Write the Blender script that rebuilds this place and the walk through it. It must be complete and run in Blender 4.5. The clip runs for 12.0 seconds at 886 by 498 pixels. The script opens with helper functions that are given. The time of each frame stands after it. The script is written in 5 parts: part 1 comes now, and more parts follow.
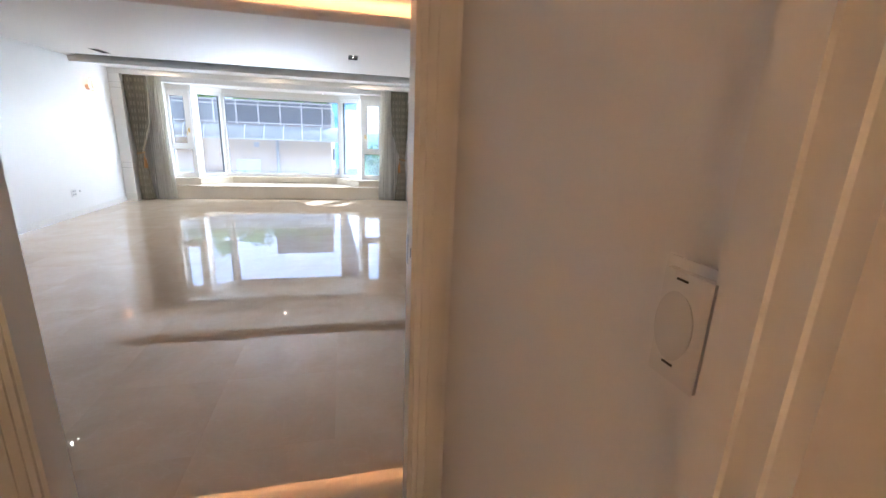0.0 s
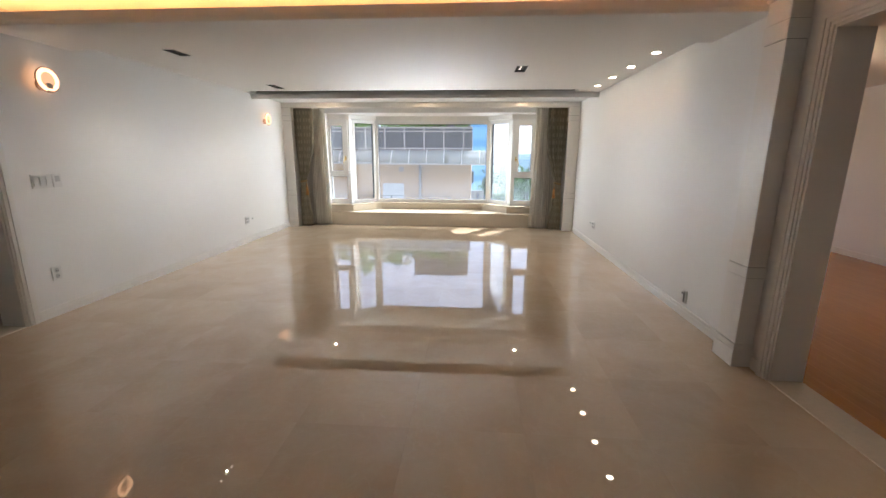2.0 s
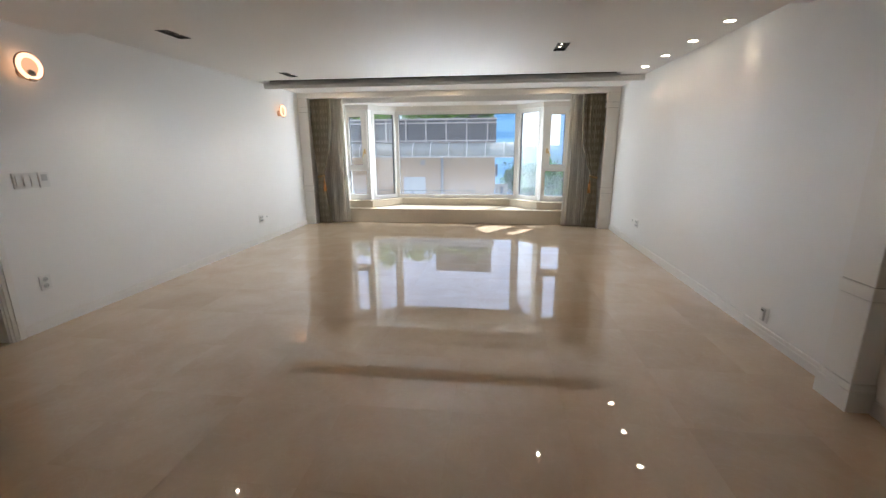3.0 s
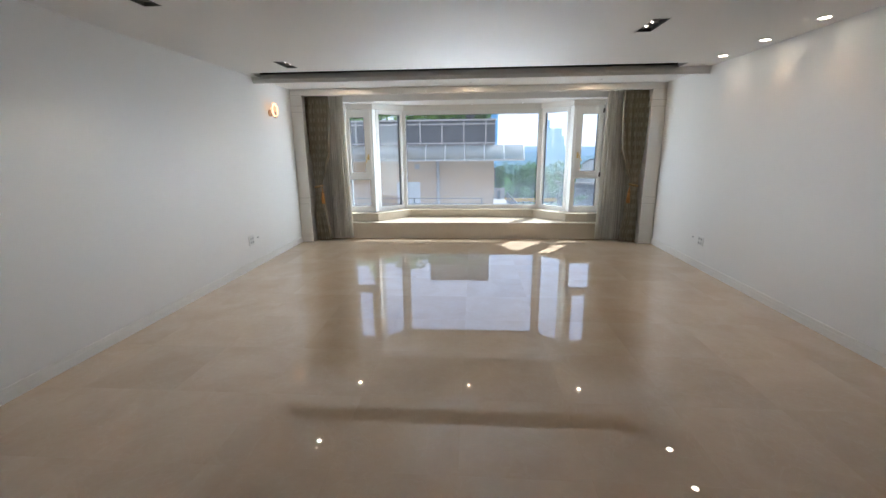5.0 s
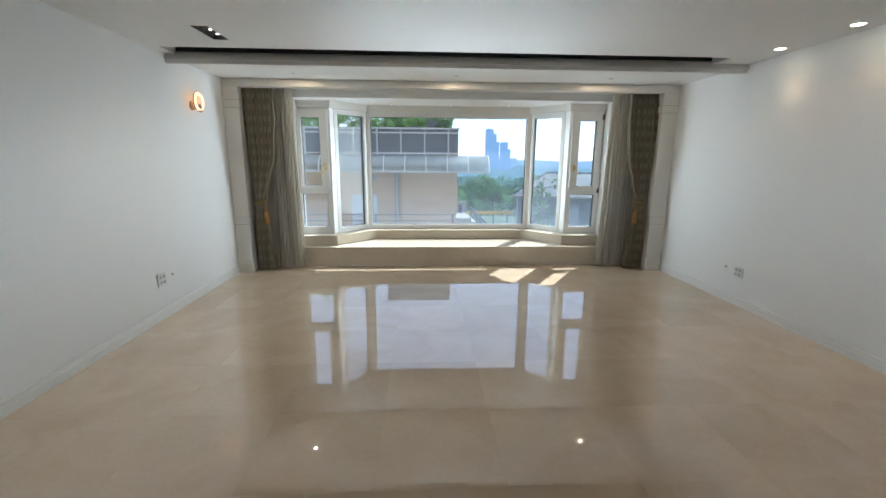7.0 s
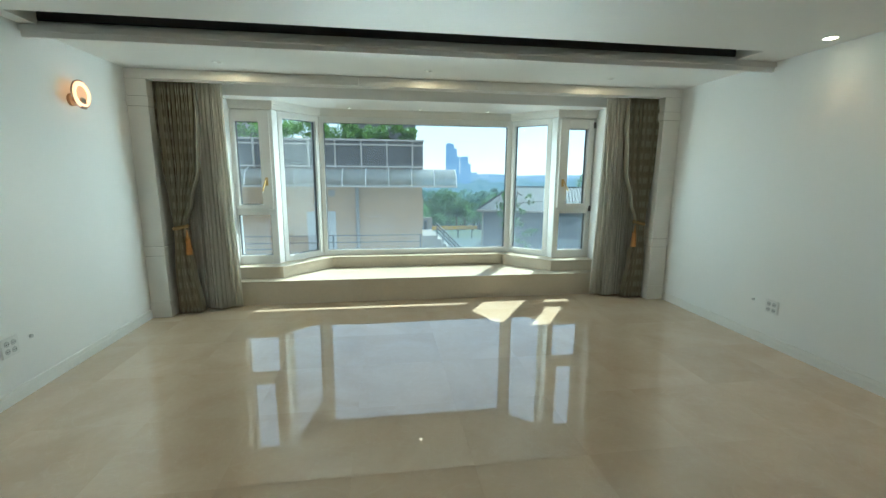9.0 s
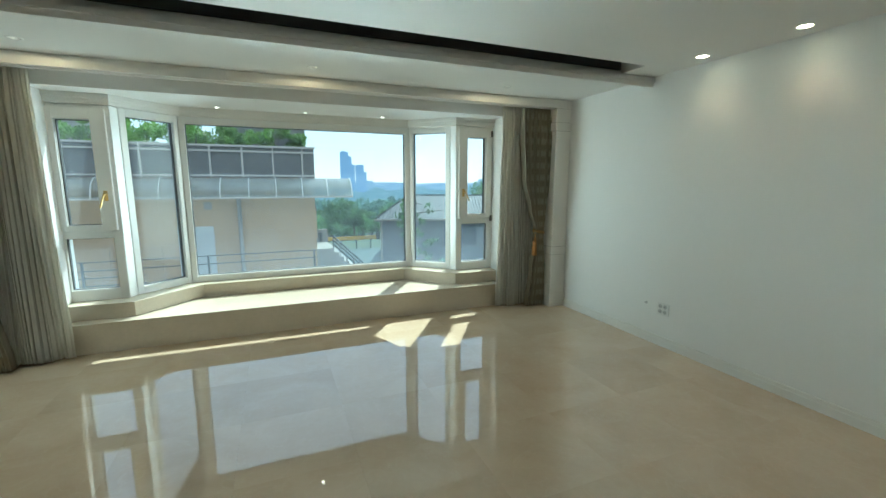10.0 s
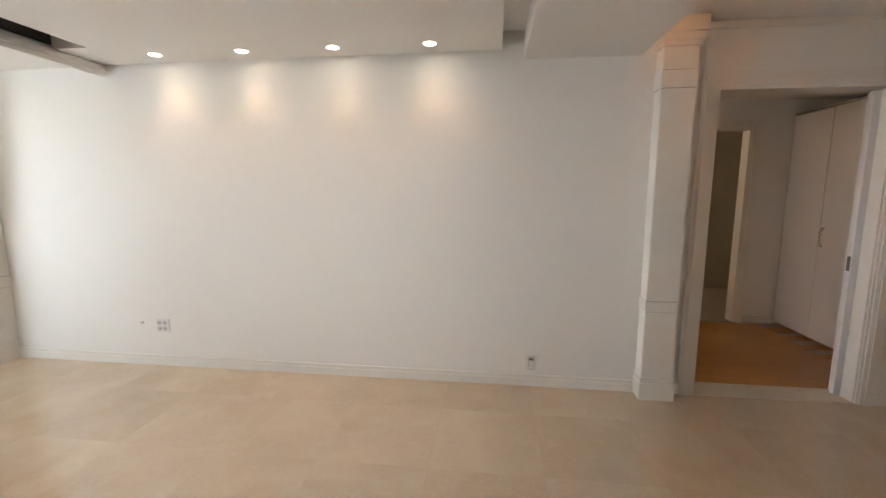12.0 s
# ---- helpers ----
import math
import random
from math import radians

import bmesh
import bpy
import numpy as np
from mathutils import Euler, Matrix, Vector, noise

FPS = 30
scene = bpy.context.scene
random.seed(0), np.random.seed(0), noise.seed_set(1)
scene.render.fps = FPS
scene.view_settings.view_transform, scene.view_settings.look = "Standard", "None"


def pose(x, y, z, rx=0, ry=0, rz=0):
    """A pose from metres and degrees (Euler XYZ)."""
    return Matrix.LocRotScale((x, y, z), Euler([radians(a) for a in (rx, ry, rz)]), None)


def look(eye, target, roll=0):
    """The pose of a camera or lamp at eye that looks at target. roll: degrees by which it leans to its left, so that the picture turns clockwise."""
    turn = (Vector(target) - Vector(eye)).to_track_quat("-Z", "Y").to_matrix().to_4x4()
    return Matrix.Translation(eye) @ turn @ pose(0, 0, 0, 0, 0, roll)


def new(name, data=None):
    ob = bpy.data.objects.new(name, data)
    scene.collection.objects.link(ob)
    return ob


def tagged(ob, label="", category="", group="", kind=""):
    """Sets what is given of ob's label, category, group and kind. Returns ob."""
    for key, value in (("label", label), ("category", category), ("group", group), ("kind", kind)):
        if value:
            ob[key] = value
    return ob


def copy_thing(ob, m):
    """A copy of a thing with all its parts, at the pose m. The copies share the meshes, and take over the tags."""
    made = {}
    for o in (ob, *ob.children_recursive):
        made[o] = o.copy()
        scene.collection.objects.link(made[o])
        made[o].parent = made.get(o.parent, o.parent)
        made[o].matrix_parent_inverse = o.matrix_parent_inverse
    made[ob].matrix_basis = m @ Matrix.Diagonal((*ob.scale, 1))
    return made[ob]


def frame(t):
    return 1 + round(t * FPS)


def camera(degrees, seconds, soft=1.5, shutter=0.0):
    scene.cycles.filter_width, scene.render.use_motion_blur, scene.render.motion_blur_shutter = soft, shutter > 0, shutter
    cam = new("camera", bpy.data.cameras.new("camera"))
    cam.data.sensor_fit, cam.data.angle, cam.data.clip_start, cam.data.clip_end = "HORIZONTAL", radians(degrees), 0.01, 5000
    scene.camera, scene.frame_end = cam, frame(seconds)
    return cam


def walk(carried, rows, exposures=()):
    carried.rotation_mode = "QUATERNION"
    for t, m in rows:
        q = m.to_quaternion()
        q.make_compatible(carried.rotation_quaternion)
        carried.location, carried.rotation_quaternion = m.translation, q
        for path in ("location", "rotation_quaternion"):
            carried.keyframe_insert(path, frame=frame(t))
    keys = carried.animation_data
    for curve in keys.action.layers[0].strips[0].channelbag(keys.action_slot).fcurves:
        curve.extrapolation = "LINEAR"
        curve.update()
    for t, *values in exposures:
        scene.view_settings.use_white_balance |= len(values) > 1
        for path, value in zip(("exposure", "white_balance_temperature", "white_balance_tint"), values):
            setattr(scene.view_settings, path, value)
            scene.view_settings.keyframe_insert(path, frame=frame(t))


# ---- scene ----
cam = camera(93.5, 12.0)
PATH = [
    (0, (1.304, 0.352, 1.388), (1.763, 2.229, 0.874), 2.3),
    (0.5, (1.188, 0.524, 1.378), (1.288, 2.461, 0.888), 1.3),
    (1, (1.104, 0.783, 1.401), (1.03, 2.734, 0.971), 0.9),
    (1.5, (1.037, 1.035, 1.411), (0.923, 2.987, 0.993), 0.6),
    (2, (0.947, 1.356, 1.404), (0.81, 3.303, 0.967), 0.3),
    (2.5, (0.885, 1.63, 1.395), (0.696, 3.569, 0.941), -0.0),
    (3, (0.83, 1.884, 1.399), (0.595, 3.814, 0.929), -0.3),
    (3.2, (0.787, 1.986, 1.414), (0.539, 3.912, 0.934), -0.3),
    (5, (0.09, 2.861, 1.457), (-0.052, 4.801, 0.993), -0.6),
    (5.5, (-0.092, 3.121, 1.425), (-0.163, 5.07, 0.981), -0.3),
    (6, (-0.175, 3.41, 1.456), (-0.193, 5.362, 1.021), -0.1),
    (6.5, (-0.282, 3.753, 1.433), (-0.238, 5.708, 1.011), 0.3),
    (7, (-0.352, 4.087, 1.429), (-0.253, 6.042, 1.016), 0.4),
    (9, (-0.398, 5.057, 1.427), (-0.119, 7.007, 1.079), 0.4),
    (9.5, (-0.368, 5.255, 1.443), (0.011, 7.19, 1.11), 0.5),
    (10, (-0.316, 5.44, 1.45), (0.426, 7.272, 1.141), -0.0),
    (10.5, (-0.257, 5.512, 1.446), (0.969, 7.064, 1.151), -0.6),
    (11, (-0.216, 5.502, 1.43), (1.416, 6.621, 1.141), -0.5),
    (11.5, (-0.156, 5.436, 1.437), (1.708, 6.102, 1.151), -0.2),
    (12, (-0.132, 5.362, 1.438), (1.834, 5.602, 1.161), 0.1),
]
EXPOSURES = [(0.0, 2.05, 5300, 9), (0.6, 1.85, 6000, 12), (1.5, 1.55, 6350, 11), (2.5, 1.35, 6150, 9), (5.0, 1.06, 5800, 7), (6.5, 0.94, 5750, 6), (7.2, 0.93, 5680, -1), (8.8, 0.86, 5600, -15),
             (9.5, 0.86, 5550, -18), (10.5, 0.62, 5950, -17), (11.0, 0.55, 6500, -7), (11.5, 1.2, 6550, 7), (12.0, 1.74, 6350, 9)]
walk(cam, [(t, look(eye, target, roll)) for t, eye, target, roll in PATH], EXPOSURES)

# ---- world, sun, exposure ----
SUN_TO = Vector((0.56, 0.83, 1.235)).normalized()
world = bpy.data.worlds.new("sky")
scene.world = world
world.use_nodes = True
wn = world.node_tree.nodes
sky = wn.new("ShaderNodeTexSky")
sky.sky_type = 'NISHITA'
sky.sun_disc = False
sky.sun_elevation = math.asin(SUN_TO.z)
sky.sun_rotation = math.atan2(SUN_TO.x, SUN_TO.y)
sky.air_density, sky.dust_density, sky.ozone_density = 0.9, 0.5, 3.0
wn["Background"].inputs["Strength"].default_value = 0.15
haze = wn.new("ShaderNodeMix")
haze.data_type = "RGBA"
haze.inputs[0].default_value = 0.62
haze.inputs[7].default_value = (6.9, 6.4, 7.4, 1)
world.node_tree.links.new(sky.outputs[0], haze.inputs[6])
world.node_tree.links.new(haze.outputs[2], wn["Background"].inputs["Color"])


def lamp(name, kind, m, power, color, **kw):
    d = bpy.data.lights.new(name, kind)
    d.energy, d.color = power, color
    if "size" in kw:
        d.shape, d.size, d.size_y = "RECTANGLE", kw["size"][0], kw["size"][1]
    if "spot" in kw:
        d.spot_size, d.spot_blend = radians(kw["spot"]), kw.get("blend", 0.6)
    if "radius" in kw:
        d.shadow_soft_size = kw["radius"]
    ob = new(name, d)
    ob.matrix_world = m
    return ob


sun = lamp("sun", "SUN", look(SUN_TO * 50, (0, 0, 0)), 4.2, (1.0, 0.975, 0.94))
sun.data.angle = radians(0.5)

CX = 0.055
WARM = (1.0, 0.72, 0.45)
SOFTW = (1.0, 0.86, 0.70)
SPOT_Y = (5.794, 6.441, 7.088, 7.733)
for y in SPOT_Y:
    lamp("downlight_beam", "SPOT", look((2.672, y, 2.36), (2.74, y, 0)), 1.5, (1.0, 0.58, 0.31), spot=104, blend=0.8, radius=0.03)
for x, y, w in ((1.47, 6.52, 7), (-1.97, 7.64, 12), (-1.98, 5.53, 10)):
    lamp("recessed_beam", "SPOT", look((x, y, 2.37), (x, y, 0)), w, SOFTW, spot=120, blend=0.9, radius=0.01)
for x in (-1.79, 0.037, 1.83):
    lamp("header_beam", "SPOT", look((x, 9.10, 2.366), (x, 9.14, 0)), 1.6, WARM, spot=177, blend=0.12, radius=0.01)
for x in (-0.785, 0.06, 0.906):
    lamp("bay_beam", "SPOT", look((x, 10.28, 2.2), (x, 10.28, 0)), 2, SOFTW, spot=110, blend=0.9, radius=0.02)
# lamps added for open-sky daylight at the bay: towards both sides and the ceiling
DAY = (0.90, 0.96, 1.0)
for name, x, way, power, size, spread in (
        ("daylight_fill_west", -0.55, (-0.88, -0.47, 0.0), 6.4, (0.7, 1.4), 104), ("daylight_fill_east", 0.65, (0.88, -0.47, 0.0), 4.6, (0.7, 1.4), 104),
        ("daylight_fill_far_west", -0.55, (-0.40, -0.92, -0.02), 1.25, (0.8, 1.4), 34), ("daylight_fill_far_east", 0.65, (0.40, -0.92, -0.02), 1.25, (0.8, 1.4), 34),
        ("daylight_fill_up", CX, (0, -0.88, 0.47), 2.9, (2.2, 0.5), 40)):
    e = Vector((x, 10.2, 1.25 if "up" not in name else 0.9))
    d = lamp(name, "AREA", look(e, e + Vector(way)), power, DAY, size=size)
    d.data.spread = radians(spread)
# Unseen lamps: assumed in the corridor, added to brighten bathroom and bedroom.
lamp("bathroom_fill", "POINT", pose(5.6, 4.2, 2.1), 3, WARM, radius=0.1)
lamp("corridor_light", "POINT", pose(0.95, -1.0, 2.33), 5.2, (1.0, 0.52, 0.22), radius=0.05)
lamp("bedroom_fill", "POINT", pose(4.2, 6.0, 2.1), 7, WARM, radius=0.12)


# ---- materials ----
def nodes_of(name):
    m = bpy.data.materials.new(name)
    m.use_nodes = True
    return m, m.node_tree.nodes, m.node_tree.links, m.node_tree.nodes["Principled BSDF"]


def mat(name, col, rough=0.5, var=0.08, scale=1.5, fine=90.0, bump=0.05, metal=0.0, rnd=0.0, spec=0.5, trans=0.0, sub=0.0):
    """A painted, stony or metal surface: broad stains, fine grain, small relief."""
    m, n, l, p = nodes_of(name)
    co = n.new("ShaderNodeTexCoord")
    info = n.new("ShaderNodeObjectInfo")
    off = n.new("ShaderNodeVectorMath"); off.operation = "ADD"
    sc = n.new("ShaderNodeMath"); sc.operation = "MULTIPLY"; sc.inputs[1].default_value = 57.0 if rnd else 0.0
    l.new(info.outputs["Random"], sc.inputs[0])
    l.new(co.outputs["Object"], off.inputs[0]); l.new(sc.outputs[0], off.inputs[1])
    big = n.new("ShaderNodeTexNoise"); big.inputs["Scale"].default_value = scale; big.inputs["Detail"].default_value = 5
    small = n.new("ShaderNodeTexNoise"); small.inputs["Scale"].default_value = fine; small.inputs["Detail"].default_value = 3
    l.new(off.outputs[0], big.inputs["Vector"]); l.new(off.outputs[0], small.inputs["Vector"])
    mix = n.new("ShaderNodeMix"); mix.data_type = "FLOAT"
    mix.inputs[0].default_value = 0.3
    l.new(big.outputs[0], mix.inputs[2]); l.new(small.outputs[0], mix.inputs[3])
    rg = n.new("ShaderNodeMapRange")
    rg.inputs[1].default_value, rg.inputs[2].default_value = 0.25, 0.75
    rg.inputs[3].default_value, rg.inputs[4].default_value = 1 - var, 1 + var
    l.new(mix.outputs[0], rg.inputs[0])
    last = rg.outputs[0]
    if rnd:
        rr = n.new("ShaderNodeMapRange")
        rr.inputs[3].default_value, rr.inputs[4].default_value = 1 - rnd, 1 + rnd
        l.new(info.outputs["Random"], rr.inputs[0])
        mul = n.new("ShaderNodeMath"); mul.operation = "MULTIPLY"
        l.new(last, mul.inputs[0]); l.new(rr.outputs[0], mul.inputs[1])
        last = mul.outputs[0]
    vm = n.new("ShaderNodeVectorMath"); vm.operation = "SCALE"
    vm.inputs[0].default_value = col
    l.new(last, vm.inputs["Scale"])
    l.new(vm.outputs[0], p.inputs["Base Color"])
    p.inputs["Metallic"].default_value = metal
    p.inputs["Specular IOR Level"].default_value = spec
    rv = n.new("ShaderNodeMapRange")
    rv.inputs[3].default_value, rv.inputs[4].default_value = rough * 0.88, min(1, rough * 1.12)
    l.new(small.outputs[0], rv.inputs[0]); l.new(rv.outputs[0], p.inputs["Roughness"])
    if bump:
        b = n.new("ShaderNodeBump"); b.inputs["Strength"].default_value = bump; b.inputs["Distance"].default_value = 0.004
        l.new(small.outputs[0], b.inputs["Height"]); l.new(b.outputs[0], p.inputs["Normal"])
    if trans:
        p.inputs["Transmission Weight"].default_value = trans
    if sub:
        t = n.new("ShaderNodeBsdfTranslucent"); l.new(vm.outputs[0], t.inputs[0])
        ms = n.new("ShaderNodeMixShader"); ms.inputs[0].default_value = sub
        l.new(p.outputs[0], ms.inputs[1]); l.new(t.outputs[0], ms.inputs[2])
        l.new(ms.outputs[0], n["Material Output"].inputs[0])
    return m


def glow(name, col, strength, body=1.0):
    m, n, l, p = nodes_of(name)
    p.inputs["Base Color"].default_value = (*[c * body for c in col], 1)
    p.inputs["Specular IOR Level"].default_value = 0.5 * body
    p.inputs["Emission Color"].default_value = (*col, 1)
    p.inputs["Emission Strength"].default_value = strength
    return m


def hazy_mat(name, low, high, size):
    """Distance with blue haze put into its glow, with the mottling of crowns and clearings."""
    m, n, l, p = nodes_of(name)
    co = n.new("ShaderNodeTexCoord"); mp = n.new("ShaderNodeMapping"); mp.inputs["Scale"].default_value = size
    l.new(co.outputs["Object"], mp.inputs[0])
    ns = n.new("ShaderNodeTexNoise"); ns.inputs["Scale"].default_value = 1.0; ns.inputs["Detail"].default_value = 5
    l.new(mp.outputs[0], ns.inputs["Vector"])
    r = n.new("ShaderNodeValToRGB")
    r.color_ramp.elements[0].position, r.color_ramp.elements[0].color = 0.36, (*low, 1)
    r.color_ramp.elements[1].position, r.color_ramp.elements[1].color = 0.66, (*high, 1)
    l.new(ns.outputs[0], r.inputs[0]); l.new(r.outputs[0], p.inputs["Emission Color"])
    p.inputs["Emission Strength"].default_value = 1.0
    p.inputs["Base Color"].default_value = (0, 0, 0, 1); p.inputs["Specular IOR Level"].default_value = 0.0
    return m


def marble_mat():
    m, n, l, p = nodes_of("polished_marble")
    co = n.new("ShaderNodeTexCoord"); info = n.new("ShaderNodeObjectInfo")
    sc = n.new("ShaderNodeMath"); sc.operation = "MULTIPLY"; sc.inputs[1].default_value = 91.0
    l.new(info.outputs["Random"], sc.inputs[0])
    off = n.new("ShaderNodeVectorMath"); off.operation = "ADD"
    l.new(co.outputs["Object"], off.inputs[0]); l.new(sc.outputs[0], off.inputs[1])
    big = n.new("ShaderNodeTexNoise"); big.inputs["Scale"].default_value = 2.2; big.inputs["Detail"].default_value = 6; big.inputs["Distortion"].default_value = 0.8
    fine = n.new("ShaderNodeTexNoise"); fine.inputs["Scale"].default_value = 26; fine.inputs["Detail"].default_value = 5
    vein = n.new("ShaderNodeTexNoise"); vein.inputs["Scale"].default_value = 3.1; vein.inputs["Detail"].default_value = 8; vein.inputs["Distortion"].default_value = 1.6
    for q in (big, fine, vein):
        l.new(off.outputs[0], q.inputs["Vector"])
    ramp = n.new("ShaderNodeValToRGB")
    ramp.color_ramp.elements[0].position, ramp.color_ramp.elements[0].color = 0.30, (0.57, 0.44, 0.305, 1)
    ramp.color_ramp.elements[1].position, ramp.color_ramp.elements[1].color = 0.70, (0.66, 0.535, 0.395, 1)
    mixf = n.new("ShaderNodeMix"); mixf.data_type = "FLOAT"; mixf.inputs[0].default_value = 0.2
    l.new(big.outputs[0], mixf.inputs[2]); l.new(fine.outputs[0], mixf.inputs[3]); l.new(mixf.outputs[0], ramp.inputs[0])
    vr = n.new("ShaderNodeValToRGB")
    vr.color_ramp.elements[0].position, vr.color_ramp.elements[0].color = 0.485, (0, 0, 0, 1)
    vr.color_ramp.elements[1].position, vr.color_ramp.elements[1].color = 0.50, (1, 1, 1, 1)
    e = vr.color_ramp.elements.new(0.515); e.color = (0, 0, 0, 1)
    l.new(vein.outputs[0], vr.inputs[0])
    vs = n.new("ShaderNodeMath"); vs.operation = "MULTIPLY"; vs.inputs[1].default_value = 0.16
    l.new(vr.outputs[0], vs.inputs[0])
    mv = n.new("ShaderNodeMix"); mv.data_type = "RGBA"
    l.new(vs.outputs[0], mv.inputs[0]); l.new(ramp.outputs[0], mv.inputs[6]); mv.inputs[7].default_value = (0.74, 0.63, 0.49, 1)
    rr = n.new("ShaderNodeMapRange"); rr.inputs[2].default_value = 0.22
    rr.inputs[3].default_value, rr.inputs[4].default_value = 0.93, 1.0
    l.new(info.outputs["Random"], rr.inputs[0])
    vm = n.new("ShaderNodeVectorMath"); vm.operation = "SCALE"
    l.new(mv.outputs[2], vm.inputs[0]); l.new(rr.outputs[0], vm.inputs["Scale"])
    l.new(vm.outputs[0], p.inputs["Base Color"])
    p.inputs["Roughness"].default_value = 0.006
    p.inputs["IOR"].default_value = 1.72
    p.inputs["Specular IOR Level"].default_value = 0.95
    wob = n.new("ShaderNodeTexNoise"); wob.inputs["Scale"].default_value = 2.6; wob.inputs["Detail"].default_value = 1
    l.new(off.outputs[0], wob.inputs["Vector"])
    b = n.new("ShaderNodeBump"); b.inputs["Strength"].default_value = 0.035; b.inputs["Distance"].default_value = 0.008
    l.new(wob.outputs[0], b.inputs["Height"]); l.new(b.outputs[0], p.inputs["Normal"])
    return m


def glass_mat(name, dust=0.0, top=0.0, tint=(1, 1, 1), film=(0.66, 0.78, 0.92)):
    """Clear pane; dust settles towards its lower edge. A blue film colour also holds outdoor haze."""
    m, n, l, p = nodes_of(name)
    n.remove(p)
    tr = n.new("ShaderNodeBsdfTransparent"); tr.inputs[0].default_value = (*tint, 1)
    gl = n.new("ShaderNodeBsdfGlossy"); gl.inputs["Roughness"].default_value = 0.02
    fr = n.new("ShaderNodeFresnel"); fr.inputs[0].default_value = 1.45
    a = n.new("ShaderNodeMixShader")
    l.new(fr.outputs[0], a.inputs[0]); l.new(tr.outputs[0], a.inputs[1]); l.new(gl.outputs[0], a.inputs[2])
    out = a
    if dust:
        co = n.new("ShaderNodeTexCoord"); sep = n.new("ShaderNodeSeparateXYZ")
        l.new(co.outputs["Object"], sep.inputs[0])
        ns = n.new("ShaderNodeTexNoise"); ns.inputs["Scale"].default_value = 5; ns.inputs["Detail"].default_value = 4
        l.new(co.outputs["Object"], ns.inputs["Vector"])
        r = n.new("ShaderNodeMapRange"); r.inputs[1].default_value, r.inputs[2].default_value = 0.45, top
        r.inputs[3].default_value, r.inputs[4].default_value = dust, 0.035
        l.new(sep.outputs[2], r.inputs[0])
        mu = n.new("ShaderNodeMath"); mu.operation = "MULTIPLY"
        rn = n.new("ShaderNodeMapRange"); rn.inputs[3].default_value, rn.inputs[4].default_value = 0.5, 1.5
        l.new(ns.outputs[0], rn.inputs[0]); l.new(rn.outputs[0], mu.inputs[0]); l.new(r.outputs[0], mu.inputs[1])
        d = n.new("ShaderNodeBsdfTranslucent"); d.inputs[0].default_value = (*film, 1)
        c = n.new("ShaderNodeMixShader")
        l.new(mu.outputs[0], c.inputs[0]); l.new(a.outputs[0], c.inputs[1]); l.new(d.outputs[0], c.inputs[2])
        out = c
    l.new(out.outputs[0], n["Material Output"].inputs[0])
    return m


def cloth_mat(name, c1, c2, kind, period, sub=0.15, c3=None):
    """Woven curtain cloth; stripes or soft checks across the width."""
    m, n, l, p = nodes_of(name)
    uv = n.new("ShaderNodeUVMap"); sep = n.new("ShaderNodeSeparateXYZ"); l.new(uv.outputs[0], sep.inputs[0])

    def band(src, per, lo, hi):
        q = n.new("ShaderNodeMath"); q.operation = "MULTIPLY"; q.inputs[1].default_value = 2 * math.pi / per
        l.new(src, q.inputs[0])
        s = n.new("ShaderNodeMath"); s.operation = "SINE"; l.new(q.outputs[0], s.inputs[0])
        r = n.new("ShaderNodeMapRange"); r.inputs[1].default_value, r.inputs[2].default_value = lo, hi
        l.new(s.outputs[0], r.inputs[0])
        return r.outputs[0]
    a = band(sep.outputs[0], period, -0.2, 0.35)
    f = a
    if kind == "check":
        b = band(sep.outputs[1], period * 1.35, -0.5, 0.6)
        mm = n.new("ShaderNodeMath"); mm.operation = "MULTIPLY"; l.new(a, mm.inputs[0]); l.new(b, mm.inputs[1])
        f = mm.outputs[0]
    mx = n.new("ShaderNodeMix"); mx.data_type = "RGBA"
    mx.inputs[6].default_value, mx.inputs[7].default_value = (*c1, 1), (*c2, 1)
    l.new(f, mx.inputs[0])
    col = mx.outputs[2]
    if c3:
        g = band(sep.outputs[0], period * 0.37, 0.3, 0.9)
        m3 = n.new("ShaderNodeMix"); m3.data_type = "RGBA"; m3.inputs[7].default_value = (*c3, 1)
        gg = n.new("ShaderNodeMath"); gg.operation = "MULTIPLY"; gg.inputs[1].default_value = 0.6
        l.new(g, gg.inputs[0]); l.new(gg.outputs[0], m3.inputs[0]); l.new(col, m3.inputs[6])
        col = m3.outputs[2]
    l.new(col, p.inputs["Base Color"]); p.inputs["Roughness"].default_value = 0.75
    w = n.new("ShaderNodeTexNoise"); w.inputs["Scale"].default_value = 400
    co = n.new("ShaderNodeTexCoord"); l.new(co.outputs["Object"], w.inputs["Vector"])
    bp = n.new("ShaderNodeBump"); bp.inputs["Strength"].default_value = 0.3; bp.inputs["Distance"].default_value = 0.002
    l.new(w.outputs[0], bp.inputs["Height"]); l.new(bp.outputs[0], p.inputs["Normal"])
    t = n.new("ShaderNodeBsdfTranslucent"); l.new(col, t.inputs[0])
    ms = n.new("ShaderNodeMixShader"); ms.inputs[0].default_value = sub
    l.new(p.outputs[0], ms.inputs[1]); l.new(t.outputs[0], ms.inputs[2])
    l.new(ms.outputs[0], n["Material Output"].inputs[0])
    return m


